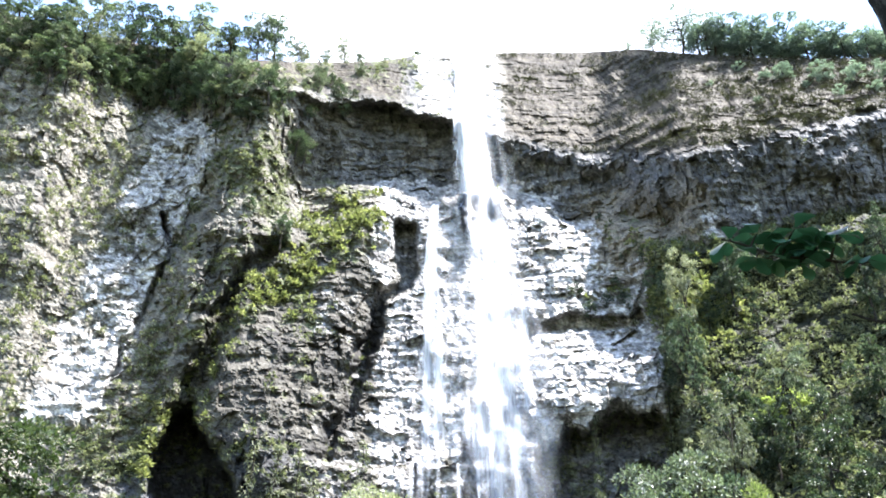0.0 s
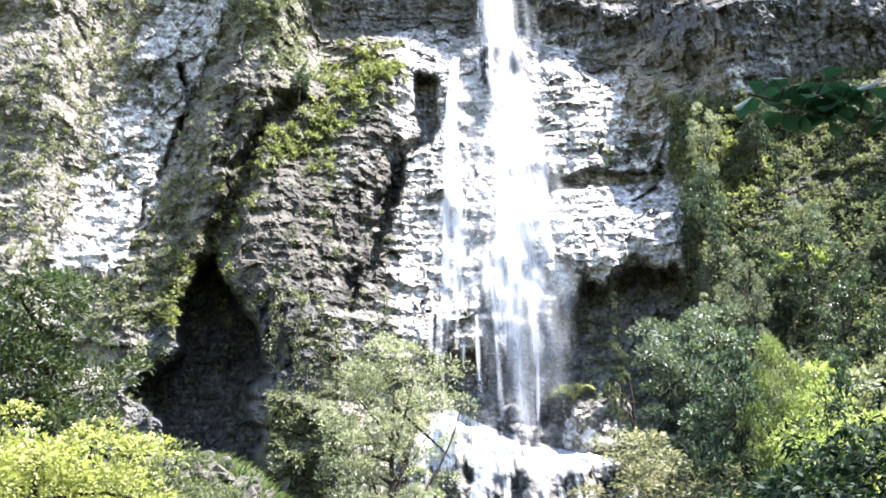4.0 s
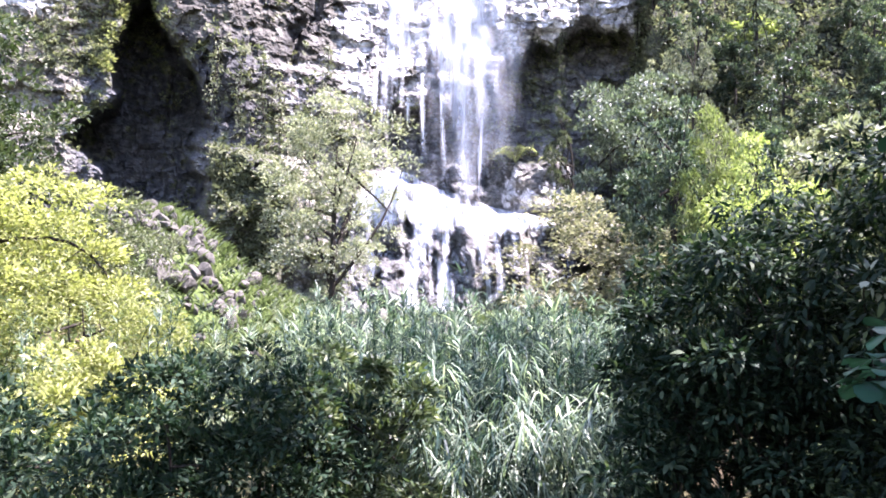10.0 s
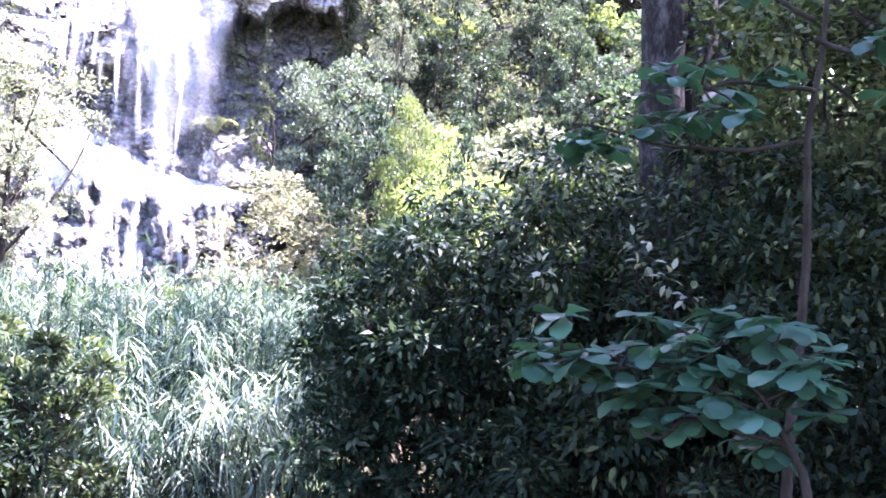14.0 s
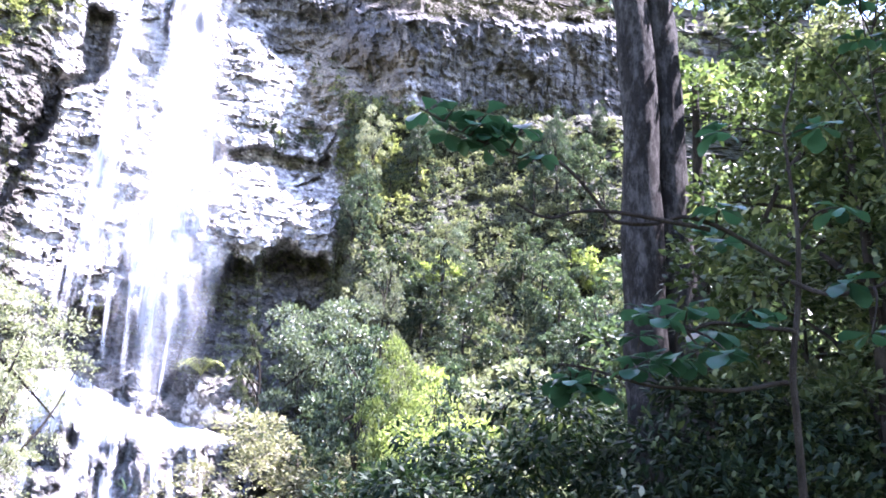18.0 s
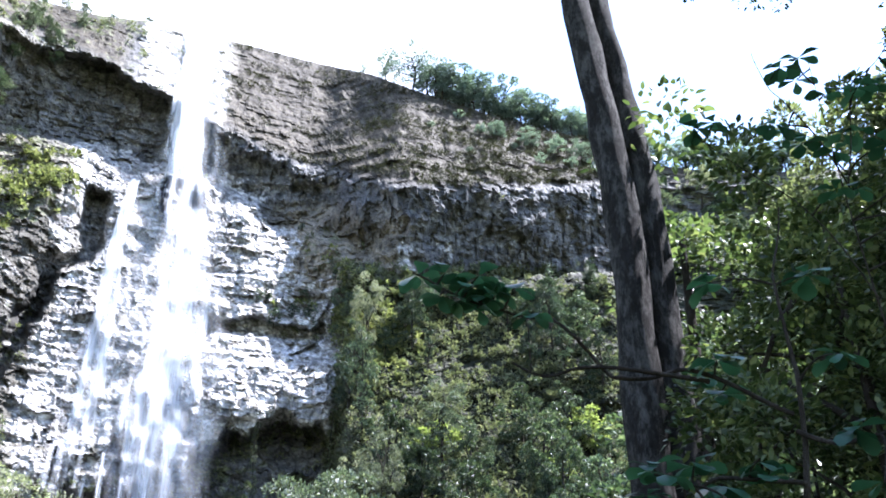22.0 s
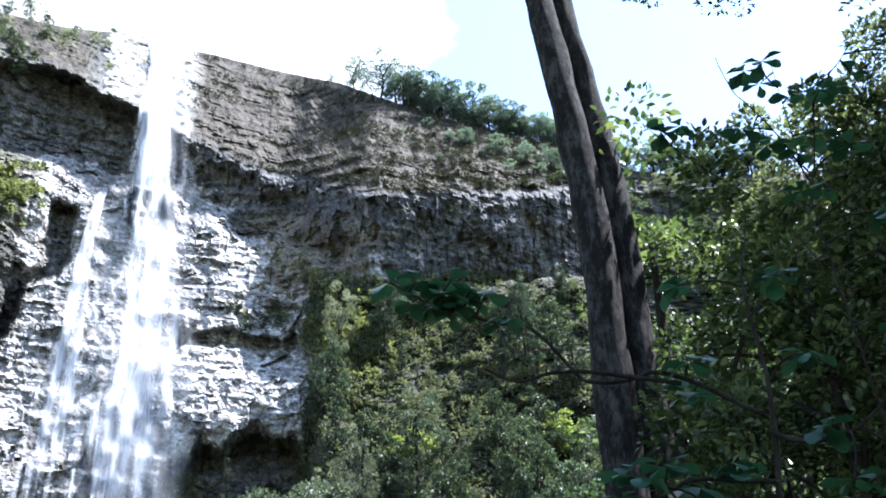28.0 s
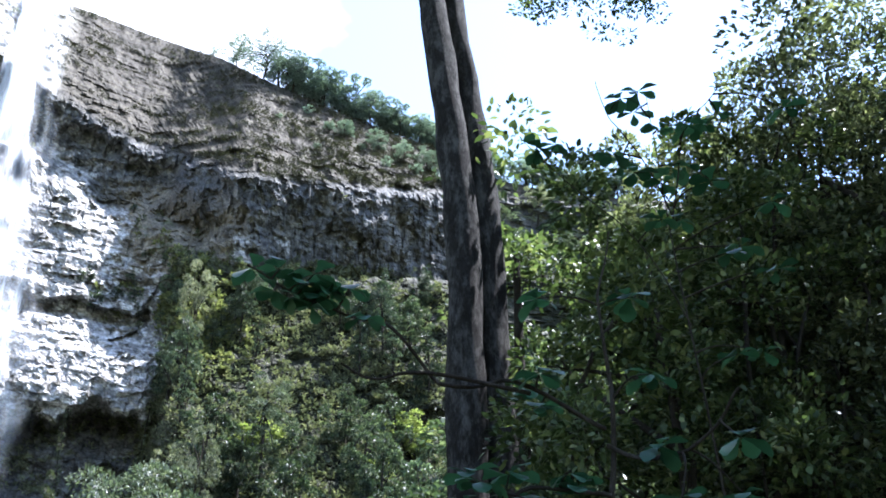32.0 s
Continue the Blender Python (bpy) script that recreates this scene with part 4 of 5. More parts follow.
place(tree("yellow-green sunlit tree with feathery foliage", 8, 4.4, 0, LEAF_YELLOW, 103, 110, 190, 0.15, bare=0.05, limbs=12), 8, -24.8, 30, 10.9, 0, True, 1.15)
place(tree("low yellow-green tree among the reeds", 7, 4.2, 0, LEAF_YELLOW, 104, 70, 190, 0.15, bare=0.05), 7, -19.0, 27, 3.8, 0, True)
place(tree("spreading olive tree with layered boughs beside the falls", 10, 3.7, 0, LEAF_GREY, 105, 54, 220, 0.18, bare=0.15, flat=0.5), 10, 14.1, 53, 17.1, 0, True, 0.75)
place(tree("bright yellow-green young tree", 8, 2.6, 0, LEAF_LIME, 106, 80, 200, 0.15, bare=0.06), 8, 18.5, 31, 14.2, 0, True, 0.5)
place(tree("yellow-green bushy tree at the edge of the dark thicket", 7, 2.8, 0, LEAF_LIME, 110, 80, 190, 0.15, bare=0.03), 7, 20.8, 29, 12.6, 0, True, 0.7)
place(tree("pale dry-leaved tree at the edge of the stream", 8, 3.2, 0, LEAF_TAN, 107, 90, 190, 0.12, bare=0.12, limbs=16), 8, 12.6, 36, 9.8, 0, True, 1.45)
place(tree("soft green thicket at the top of the scree", 6, 3.6, 0, LEAF_OLIVE, 109, 60, 180, 0.16, bare=0.0), 6, -17.4, 46, 8.6, 0, True, 0.9)
place(tree("narrow tree hung with creepers against the dark alcove", 9, 1.5, 0, LEAF_OLIVE, 108, 34, 150, 0.17, bare=0.02), 9, 9.2, 66, 16.0, 0, True, 0.55)

# woods on the slope and along the rim: a few forms, many trees
WOOD = []
for i, (label, mat, h, sp, sz) in enumerate((("dark green forest tree on the steep slope", LEAF_WOOD, 10, 3.2, 0.3), ("green forest tree on the steep slope", LEAF_FOREST, 10, 3.0, 0.28),
                                             ("olive-green forest tree on the steep slope", LEAF_GREY, 10, 3.4, 0.28), ("tall narrow forest tree hung with leaves", LEAF_FOREST, 12, 2.2, 0.26), ("pale green forest tree in full sun", LEAF_PALE, 9, 3.0, 0.26))):
    WOOD.append((tree(label, h, sp, 0, mat, 120 + i, 40, 150, sz * 0.8, bare=0.06, limbs=6, flat=0.62, lump=0.85), h))
rng_w = np.random.default_rng(3)
slots = []
skip = 0
for top in (28.8, 27.2, 25.2, 22.8, 20.4, 18.0, 15.4, 12.6):
    for az in np.arange(16.2 if top < 21 else 15.2, 36, 2.7):
        skip += 1
        slot = (az + rng_w.uniform(-1.2, 1.2), top + rng_w.uniform(-1.1, 1.1))
        if skip % 4:
            slots.append(slot)
def on_face(base, height, az, top, grow, turn, widen=1.0, group=""):
    """Stands a tree on the steep face so that its top reaches that elevation."""
    e = top
    for _ in range(4):
        e = math.degrees(math.atan(math.tan(radians(top)) - grow / float(face_d(az, e))))
    d = min(float(face_d(az, e)) + 0.3, float(face_d(az, np.linspace(e, top, 12)).min()) + 0.2)
    x, y, _ = polar(az, d, 0.0)
    s = grow / height
    m = Matrix.Translation((x, y, d * math.tan(radians(e)) + EYE[2] - 0.3)) @ Matrix.Rotation(turn, 4, "Z") @ Matrix.Diagonal((s * widen, s * widen, s, 1))
    return tagged(copy_thing(base, m), group=group)


slots += [(16.0, 15.0), (14.9, 24.6), (16, 28.6), (19, 28.9), (22, 28.8), (25.4, 28.6), (28.4, 28.6), (31, 28.4)]
for n, (az, top) in enumerate(slots):
    b, h = WOOD[(0, 3, 1, 0, 4, 3, 0, 2, 3, 0, 1, 4, 0)[n % 13] if az < 23 else (0, 0, 3, 0, 0, 1, 0)[n % 7]]
    on_face(b, h, az, top, rng_w.uniform(4.0, 10.5), rng_w.uniform(0, 6.28), rng_w.uniform(0.55, 0.95), "woods on the slope")
for az, grow, k, w in ( (33.6, 6, 0, 1.3), (36, 5, 1, 1.2), (39, 5, 1, 1.3), (42, 5, 0, 1.3), (45, 5, 1, 1.3),
                       (-1.6, 2.4, 0, 1.2), (-4.2, 2.0, 1, 1.4), (-6.2, 3.4, 2, 1.0), (-7.4, 6.0, 4, 0.7), (-9.0, 3.4, 2, 1.2), (-11.0, 4.6, 4, 1.1), (-12.8, 8.5, 1, 0.9), (-14.2, 9.0, 2, 0.9), (-16.2, 7.5, 0, 1.2), (-18.4, 9, 2, 1.1), (-20.6, 8, 0, 1.2), (-23, 9, 1, 1.1), (-25.5, 9, 2, 1.1), (-28, 7, 1, 1.1), (-31, 7, 0, 1.1), (-35, 7, 1, 1.2)):
    b, h = WOOD[k]
    tagged(rim(b, h, az, grow, az, widen=w), group="trees along the rim")
for az, top, grow, k in ((-23.5, 41.4, 8, 1), (-20.5, 41.6, 9, 0), (-18, 41.2, 8, 4), (-26.5, 41, 8, 4), (-15.5, 40.6, 7, 2), (-29.5, 41, 8, 1), (-22, 39, 7, 0), (-19, 38.6, 6, 0), (-13, 40, 5, 1), (-9.5, 40.2, 4, 2), (-7.6, 39.6, 3.5, 1), (-17, 39.2, 6, 0), (-25, 39.6, 7, 1), (-12.2, 38.2, 3.5, 2), (-14.4, 38.4, 5, 0), (33.5, 35, 5, 1), (-10.8, 36.6, 4.2, 1), (-11.4, 31.4, 4.2, 1), (-10.2, 36.2, 4.5, 2), (-13.6, 32.4, 2.6, 1), (-16.5, 36.8, 3.5, 0), *[(35.5 + 1.25 * i, float(crest(35.5 + 1.25 * i)) + (0.4, -0.8, -2.0)[i % 3], 6 + i % 3, (1, 2, 0, 4)[i % 4]) for i in range(14)], *[(36.0 + 1.6 * i, float(crest(36.0 + 1.6 * i)) - 2.6, 6.5, (2, 1, 4)[i % 3]) for i in range(9)]):
    on_face(*WOOD[k], az, top, grow, az, 1.2, "trees on the upper cliff")
rng_u = np.random.default_rng(17)
for i in range(62):
    az = -34 + 28 * (i + rng_u.random()) / 62
    thin_out = float(sstep(az, -18, -14))
    on_face(*WOOD[(1, 2, 1, 4, 2, 0)[i % 6]], az, float(crest(az)) + rng_u.uniform(-1.6, 1.0) - 0.7 * thin_out, rng_u.uniform(4.5, 8.0) * (1 - 0.66 * thin_out), i * 1.7, 1.15, "trees on the upper cliff")
# rim trees, with the haze of distance in their leaf colour
FAR = [(tree("tree on the rim of the cliff, haze painted into its leaves", 7, 2.6, 0, LEAF_HAZED, 150 + i, 34, 130, 0.19, bare=0.1, limbs=7, lump=0.9), 7) for i in range(2)]
LACY = (tree("tall thin-leaved tree standing above the rim", 8, 4.2, 0, LEAF_HAZED, 153, 80, 60, 0.17, bare=0.25, limbs=16, lump=0.55), 8)
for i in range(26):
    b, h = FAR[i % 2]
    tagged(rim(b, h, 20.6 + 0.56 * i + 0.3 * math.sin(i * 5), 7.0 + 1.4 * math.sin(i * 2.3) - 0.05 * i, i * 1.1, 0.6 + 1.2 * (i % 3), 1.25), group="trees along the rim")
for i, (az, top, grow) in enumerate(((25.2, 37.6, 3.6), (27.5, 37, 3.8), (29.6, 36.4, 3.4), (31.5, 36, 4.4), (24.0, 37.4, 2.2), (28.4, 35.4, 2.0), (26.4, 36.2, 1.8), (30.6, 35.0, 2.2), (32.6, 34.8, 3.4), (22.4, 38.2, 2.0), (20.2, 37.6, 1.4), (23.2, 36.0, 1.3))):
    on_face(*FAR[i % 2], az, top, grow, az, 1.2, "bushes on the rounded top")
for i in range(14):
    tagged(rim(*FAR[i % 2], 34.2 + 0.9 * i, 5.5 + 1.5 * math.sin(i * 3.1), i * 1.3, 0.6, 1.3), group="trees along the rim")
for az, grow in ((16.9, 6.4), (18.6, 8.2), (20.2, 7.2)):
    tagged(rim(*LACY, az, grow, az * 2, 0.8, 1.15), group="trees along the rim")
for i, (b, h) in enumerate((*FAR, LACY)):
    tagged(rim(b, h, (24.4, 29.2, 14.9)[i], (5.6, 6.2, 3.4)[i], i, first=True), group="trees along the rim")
for i, (b, h) in enumerate(WOOD):
    place(b, h, (30, 33, 35.5, 28, 25)[i], 52, (17, 20, 18, 15, 13)[i], i, True)
rng_o = np.random.default_rng(8)
for i in range(26):
    az, top = rng_o.uniform(8.0, 17.5), rng_o.uniform(24.4, 31.0)
    if top < 31.4 - 0.25 * abs(az - 12.6) and not (az < 11 and top < 25.6):
        on_face(*WOOD[(1, 2, 4, 2, 1)[i % 5]], az, top, rng_o.uniform(0.9, 2.2), i * 1.9, 1.15, "bushes under the brow")
gold = tree("small tree with bright yellow foliage", 4, 1.8, 0, LEAF_LIME, 140, 24, 110, 0.24, bare=0.02)
on_face(gold, 4, 30.2, 20.2, 4.2, 1.0, 1.1, "yellow trees")
on_face(gold, 4, 28.2, 17.6, 3.0, 2.0, 1.3, "yellow trees")
place(tagged(gold, group="yellow trees"), 4, 21.1, float(face_d(21.1, 16.5)), 19.4, 0, True, 1.3)
place(tree("pale silvery-green shrub on the slope", 5, 2.0, 0, LEAF_PALE, 141, 30, 120, 0.2, bare=0.02), 5, 24.8, 34, 13.2, 0, True)

# ---- near growth: shrubs, reeds, saplings, the large tree ----
def spot(az, el, d):
    """A place by bearing, elevation and distance over the ground."""
    return polar(az, d, d * math.tan(radians(el)) + EYE[2])


def shrub(label, az, d, top, spread, mat, seed, clumps=60, per=120, size=0.1, slim=0.38, hang=0.5, shape="lance", name="shrub", bare=0.0, category="shrub"):
    z = float(land(az, d))
    h = d * math.tan(radians(top)) + EYE[2] - z
    ob = tree(label, h, spread, 0, mat, seed, clumps, per, size, 0.04, bare, (0, 0), slim, 0.85, category, name, None, hang, 7, shape)
    x, y, _ = polar(az, d, 0.0)
    ob.matrix_basis = Matrix.Translation((x, y, z))
    return ob


shrub("dense dark green bush with drooping glossy leaves", 25.0, 11.4, 11.9, 2.9, LEAF_DARK, 201, 130, 200, 0.105)
shrub("dense dark green bush with drooping glossy leaves", 19.6, 10.4, 9.6, 1.5, LEAF_DARK, 202, 70, 190, 0.105)
shrub("low dark green bush catching light along its edge", 16.4, 9.8, 4.4, 1.0, LEAF_DARK, 203, 50, 180, 0.1, hang=0.2)
shrub("dense green bush under the large tree, its shade painted in", 33.5, 9.6, 13.6, 2.1, LEAF_SHADE, 204, 100, 190, 0.105)
shrub("dark green leafy shrub in shade", -8.6, 10.6, 0.4, 1.6, LEAF_DARK, 205, 70, 200, 0.085, hang=0.0)
shrub("dark green leafy shrub in shade", -14.2, 10.0, -0.6, 1.3, LEAF_DARK, 206, 70, 200, 0.085, hang=0.0)
# thickets added behind the bushes to keep gaps dark, shade in their colour
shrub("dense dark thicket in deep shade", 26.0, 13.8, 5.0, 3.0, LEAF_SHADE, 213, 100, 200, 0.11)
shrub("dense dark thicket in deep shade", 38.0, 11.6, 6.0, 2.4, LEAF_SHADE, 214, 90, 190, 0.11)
shrub("dark green leafy shrub beside the open bank", -22.5, 12.0, -2.6, 2.2, LEAF_DARK, 211, 90, 190, 0.12, hang=0.0)
shrub("sunlit yellow-green shrub on the open bank", -18.0, 17.5, 0.0, 2.0, LEAF_YELLOW, 212, 70, 180, 0.12, hang=0.0)
shrub("dark green leafy shrub beside the reeds", -3.6, 11.2, 0.9, 1.3, LEAF_MID, 207, 50, 180, 0.11, hang=0.0)
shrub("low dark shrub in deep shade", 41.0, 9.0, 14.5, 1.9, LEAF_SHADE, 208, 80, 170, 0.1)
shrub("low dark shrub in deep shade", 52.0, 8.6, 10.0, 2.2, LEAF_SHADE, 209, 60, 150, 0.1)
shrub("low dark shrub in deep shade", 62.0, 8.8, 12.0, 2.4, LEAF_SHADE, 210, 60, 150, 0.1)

# trees of the near wood on the right-hand bank
for i, (az, d, top, sp, mat, label) in enumerate(((46.5, 9.6, 37.6, 1.9, LEAF_MID, "dark leafy tree at the edge of the wood"), (52.5, 11.0, 39.2, 2.3, LEAF_MID, "dark leafy tree at the edge of the wood"),
                                                  (59.0, 12.0, 41.0, 2.5, LEAF_OLIVE, "green leafy tree with a high open crown"), (65.0, 12.5, 46.0, 2.8, LEAF_OLIVE, "green leafy tree with a high open crown"),
                                                  (41.0, 13.5, 30.0, 2.0, LEAF_MID, "green tree behind the large trunk"), (72.0, 12.0, 42.0, 2.8, LEAF_DARK, "dark leafy tree at the edge of the wood"), (62.0, 15.0, 35.5, 3.0, LEAF_MID, "green leafy tree at the edge of the wood"), (55.5, 14.5, 33.0, 2.8, LEAF_MID, "green leafy tree at the edge of the wood"))):
    z = float(land(az, d))
    h = d * math.tan(radians(top)) + EYE[2] - z
    ob = tree(label, h, sp, 0, mat, 220 + i, 90, (240, 230, 200, 190, 240, 200, 260, 260)[i], 0.095, 0.1, 0.06, (0, 0), 0.5, 0.9, limbs=14, shape="oval")
    x, y, _ = polar(az, d, 0.0)
    ob.matrix_basis = Matrix.Translation((x, y, z))

# fine-leaved trees close the gaps of the wood
for i, (az, d, top, sp, mat) in enumerate(((50.5, 12.4, 38.8, 2.1, LEAF_OLIVE), (56.0, 12.8, 39.6, 2.6, LEAF_OLIVE), (61.5, 13.6, 41.5, 3.0, LEAF_OLIVE))):
    z = float(land(az, d))
    ob = tree("leafy tree with a dense crown of small leaves", d * math.tan(radians(top)) + EYE[2] - z, sp, 0, mat, 260 + i, 120, 210, 0.1, 0.1, 0.1, limbs=14, flat=0.9)
    x, y, _ = polar(az, d, 0.0)
    ob.matrix_basis = Matrix.Translation((x, y, z))

# the wood goes on behind them
deep = tree("shaded tree deeper in the wood", 12, 3.0, 0, LEAF_WOOD, 235, 60, 150, 0.2, 0.16, 0.04, limbs=8)
for i, (az, d, top) in enumerate(((41, 19, 24), (46, 17, 24), (51, 19, 26), (56, 17, 26), (61, 19, 28), (66, 17, 28), (72, 18, 30), (43.5, 23, 26), (49, 24, 25), (54, 25, 27), (38.5, 22, 24), (59, 24, 26))):
    place(deep, 12, az, d, top, 1.3 * i, i == 0, 1.15)

# trees added round the viewpoint to shade the foreground; they stand outside the view
for i, (az, d, h, sp) in enumerate(((-95, 11, 13, 5), (84, 13, 19, 5), (150, 10, 14, 5), (105, 11, 16, 5), (-160, 12, 14, 5))):
    ob = tree("unseen leafy tree added to shade the foreground", h, sp, 0, LEAF_MID, 240 + i, 46, 90, 0.3, 0.2, 0.25, limbs=8)
    x, y, _ = polar(az, d, 0.0)
    ob.matrix_basis = Matrix.Translation((x, y, float(land(az, d))))

# the large tree: two stems grown together, an unseen crown high overhead added for shade
big = tagged(new("large_tree"), "large grey-barked forest tree with two joined stems", "tree")
BIG_D = 11.0
stem_a = [(34.6, -8), (34.2, 2), (33.8, 9), (33.7, 17), (33.9, 24), (33.9, 31), (33.2, 37), (32.0, 44), (30.6, 50), (29, 55)]
stem_b = [(35.9, -8), (36.1, 2), (36.0, 9), (35.7, 17), (35.65, 24), (35.6, 31), (35.0, 37), (33.6, 43.5), (32.6, 50), (32.5, 56)]
for name, stem, off, r in (("stem", stem_a, 0.0, (0.34, 0.3, 0.27, 0.25, 0.24, 0.235, 0.225, 0.215, 0.2, 0.17)), ("stem", stem_b, 0.3, (0.32, 0.28, 0.25, 0.235, 0.23, 0.22, 0.21, 0.2, 0.19, 0.17))):
    ctrl = np.array([spot(a, e, BIG_D + off) for a, e in stem])
    tt = np.linspace(0, len(ctrl) - 1, 60)
    line = np.stack([np.interp(tt, np.arange(len(ctrl)), ctrl[:, k]) for k in range(3)], -1)
    kern = np.ones(7) / 7
    sm = np.stack([np.convolve(np.pad(line[:, k], 3, "edge"), kern, "valid") for k in range(3)], -1)
    part(name, raw_mesh("stem", *tube(sm, np.interp(tt, np.arange(len(r)), r), 20, 0.16, 4), BARK, True), big)
rng_b = np.random.default_rng(12)
top_a = spot(31, 53, BIG_D)
# clumps placed out of view, where they block light from the near growth
cents = []
while len(cents) < 110:
    c = np.array((rng_b.uniform(-1.0, 10.0), rng_b.uniform(-7, 2.5), rng_b.uniform(14.0, 20)))
    if math.degrees(math.atan2(c[2] - EYE[2], math.hypot(c[0], max(c[1], 0)))) > 54:
        cents.append(c)
while len(cents) < 290:
    c = np.array((rng_b.uniform(10.0, 17.0), rng_b.uniform(-5, 4.6), rng_b.uniform(14.5, 22)))
    if math.degrees(math.atan2(c[2] - EYE[2], math.hypot(c[0], max(c[1], 0)))) > 53:
        cents.append(c)
for i in range(10):
    part("limb", raw_mesh("limb", *tube(bend(top_a, cents[i * 28], 0.08, 9, rng_b), np.linspace(0.15, 0.03, 9), 7), BARK, True), big)
part("crown", raw_mesh("crown", *foliage(rng_b, np.array(cents), np.full(len(cents), 1.6), 240, 0.27, 0.58), LEAF_MID), big)
for az, el, d in ((39.5, 44.6, 9), (41.0, 44.0, 9), (46.5, 42.6, 9), (48.0, 42.8, 9), (44.5, 44.4, 9.2), (8.2, 46.0, 9.5), (11.5, 46.4, 9.5)):
    tip = spot(az, el, d)
    twig = part("twig", raw_mesh("twig", *tube(bend(tip + np.array((0.3, -0.3, 1.6)), tip, 0.08, 6, rng_b), np.linspace(0.02, 0.006, 6), 5), TWIG, True), big)
    part("spray", raw_mesh("spray", *foliage(rng_b, tip + rng_b.normal(size=(7, 3)) * (0.22, 0.22, 0.1), np.full(7, 0.15), 34, 0.055, 0.5, "oval"), LEAF_MID), twig)["kind"] = "stuff"
thin = tagged(new("thin_tree"), "thin brown-stemmed tree close behind the large trunk", "tree")
ctrl = np.array([spot(a, e, 12.6) for a, e in ((37.4, -6), (37.4, 10), (37.3, 20), (37.6, 29))])
part("trunk", raw_mesh("trunk", *tube(ctrl, (0.12, 0.1, 0.09, 0.05), 10, 0.1), TWIG, True), thin)
part("crown", raw_mesh("crown", *foliage(rng_b, ctrl[-1] + rng_b.normal(size=(14, 3)) * 0.6, np.full(14, 0.45), 60, 0.14, 0.5, "oval"), LEAF_MID), thin)

# saplings with broad leaves in rosettes
v_leaf, f_leaf = leaves(np.zeros((1, 3)), np.array([(1.0, 0, 0)]), np.array([(0, 0, 1.0)]), 0.15, 0.118, "broad", 0.25)
BROAD = raw_mesh("leaf", v_leaf, f_leaf, LEAF_BIG, True)


def rosettes(parent, rng, tips, branch, count=6):
    """Twigs from the nearest point of a branch to each tip, with a whorl of broad leaves there."""
    br = np.concatenate(branch)
    for tip in tips:
        near = br[np.argmin(np.linalg.norm(br - tip, axis=1) + 0.6 * np.maximum(br[:, 2] - tip[2], 0))]
        holder = parent
        if np.linalg.norm(near - tip) > 0.05:
            holder = part("twig", raw_mesh("twig", *tube(bend(near, tip, 0.06, 6, rng), np.linspace(0.009, 0.004, 6), 5), TWIG, True), parent)
        a0 = rng.uniform(0, 6.28)
        for j in range(count):
            a = a0 + j * 2.4 + rng.uniform(-0.3, 0.3)
            s = rng.uniform(0.65, 1.15)
            m = Matrix.Translation(tip) @ Euler((rng.uniform(-0.35, 0.35), rng.uniform(-0.35, 0.55), a)).to_matrix().to_4x4() @ Matrix.Translation((0.015, 0, 0)) @ Matrix.Scale(s, 4)
            part("leaf", BROAD, holder, at=m)


def sapling(label, stem, branches, boxes, seed, r0=0.05):
    """stem, branches: places by bearing, elevation, distance. boxes: rosettes in a range of bearing, elevation and distance."""
    rng = np.random.default_rng(seed)
    root = tagged(new("sapling"), label, "sapling")
    lines = []
    for i, ln in enumerate([stem, *branches]):
        c = np.array([spot(*q) for q in ln])
        tt = np.linspace(0, len(c) - 1, 8 * len(c))
        p = np.stack([np.interp(tt, np.arange(len(c)), c[:, k]) for k in range(3)], -1) + (0.012 if i == 0 else 0.035) * np.stack([np.sin(tt * (2.3 + 0.4 * k) + k * 2 + i) + 0.4 * np.sin(tt * 6.1 + k) for k in range(3)], -1)
        r = np.linspace(r0, r0 * 0.12, len(p)) if i == 0 else np.linspace(r0 * 0.45, min(0.008, r0 * 0.2), len(p))
        part("trunk" if i == 0 else "branch", raw_mesh("trunk" if i == 0 else "branch", *tube(p, r, 9, 0.08), TWIG, True), root)
        lines.append(p)
    for a0, a1, e0, e1, d0, d1, n, cnt in boxes:
        tips = [spot(rng.uniform(a0, a1), rng.uniform(e0, e1), rng.uniform(d0, d1)) for _ in range(n)]
        rosettes(root, rng, tips, lines, cnt)
    return root


sapling("young broad-leaved tree with tiers of large blue-green leaves", [(40.6, -14, 5.5), (41.2, -4, 5.5), (42.3, 5, 5.5), (42.0, 12, 5.5), (43.2, 20.5, 5.5), (43.0, 26, 5.5), (44, 30, 5.6)],
        [[(42.4, 18.5, 5.5), (36.5, 21.0, 5.4), (32.5, 21.6, 5.3), (28, 24.6, 5.2), (25, 26.3, 5.1), (19, 27.6, 5.0)], [(37.6, 20.6, 5.4), (30, 21.8, 5.2), (25.6, 22.6, 5.1)],
         [(42.2, 14.0, 5.5), (38, 15.2, 5.1), (33.5, 15.2, 4.8)], [(42.0, 11, 5.5), (36, 11.6, 5.2), (28, 12.2, 5.0)], [(43, 17, 5.5), (47, 16.6, 5.2), (51, 19.5, 5.0)]],
        [(32.3, 40.5, 12.4, 16.2, 4.7, 5.3, 13, 7), (26.5, 32, 11.0, 13.0, 4.9, 5.2, 5, 6), (43.5, 51, 13.5, 17.5, 4.8, 5.4, 4, 7), (37, 50, 19, 27, 4.9, 5.7, 6, 7),
         (18, 24, 26.4, 28.3, 4.9, 5.1, 6, 6), (23, 28.5, 24.2, 27.4, 5.0, 5.2, 5, 5)], 301, 0.034)
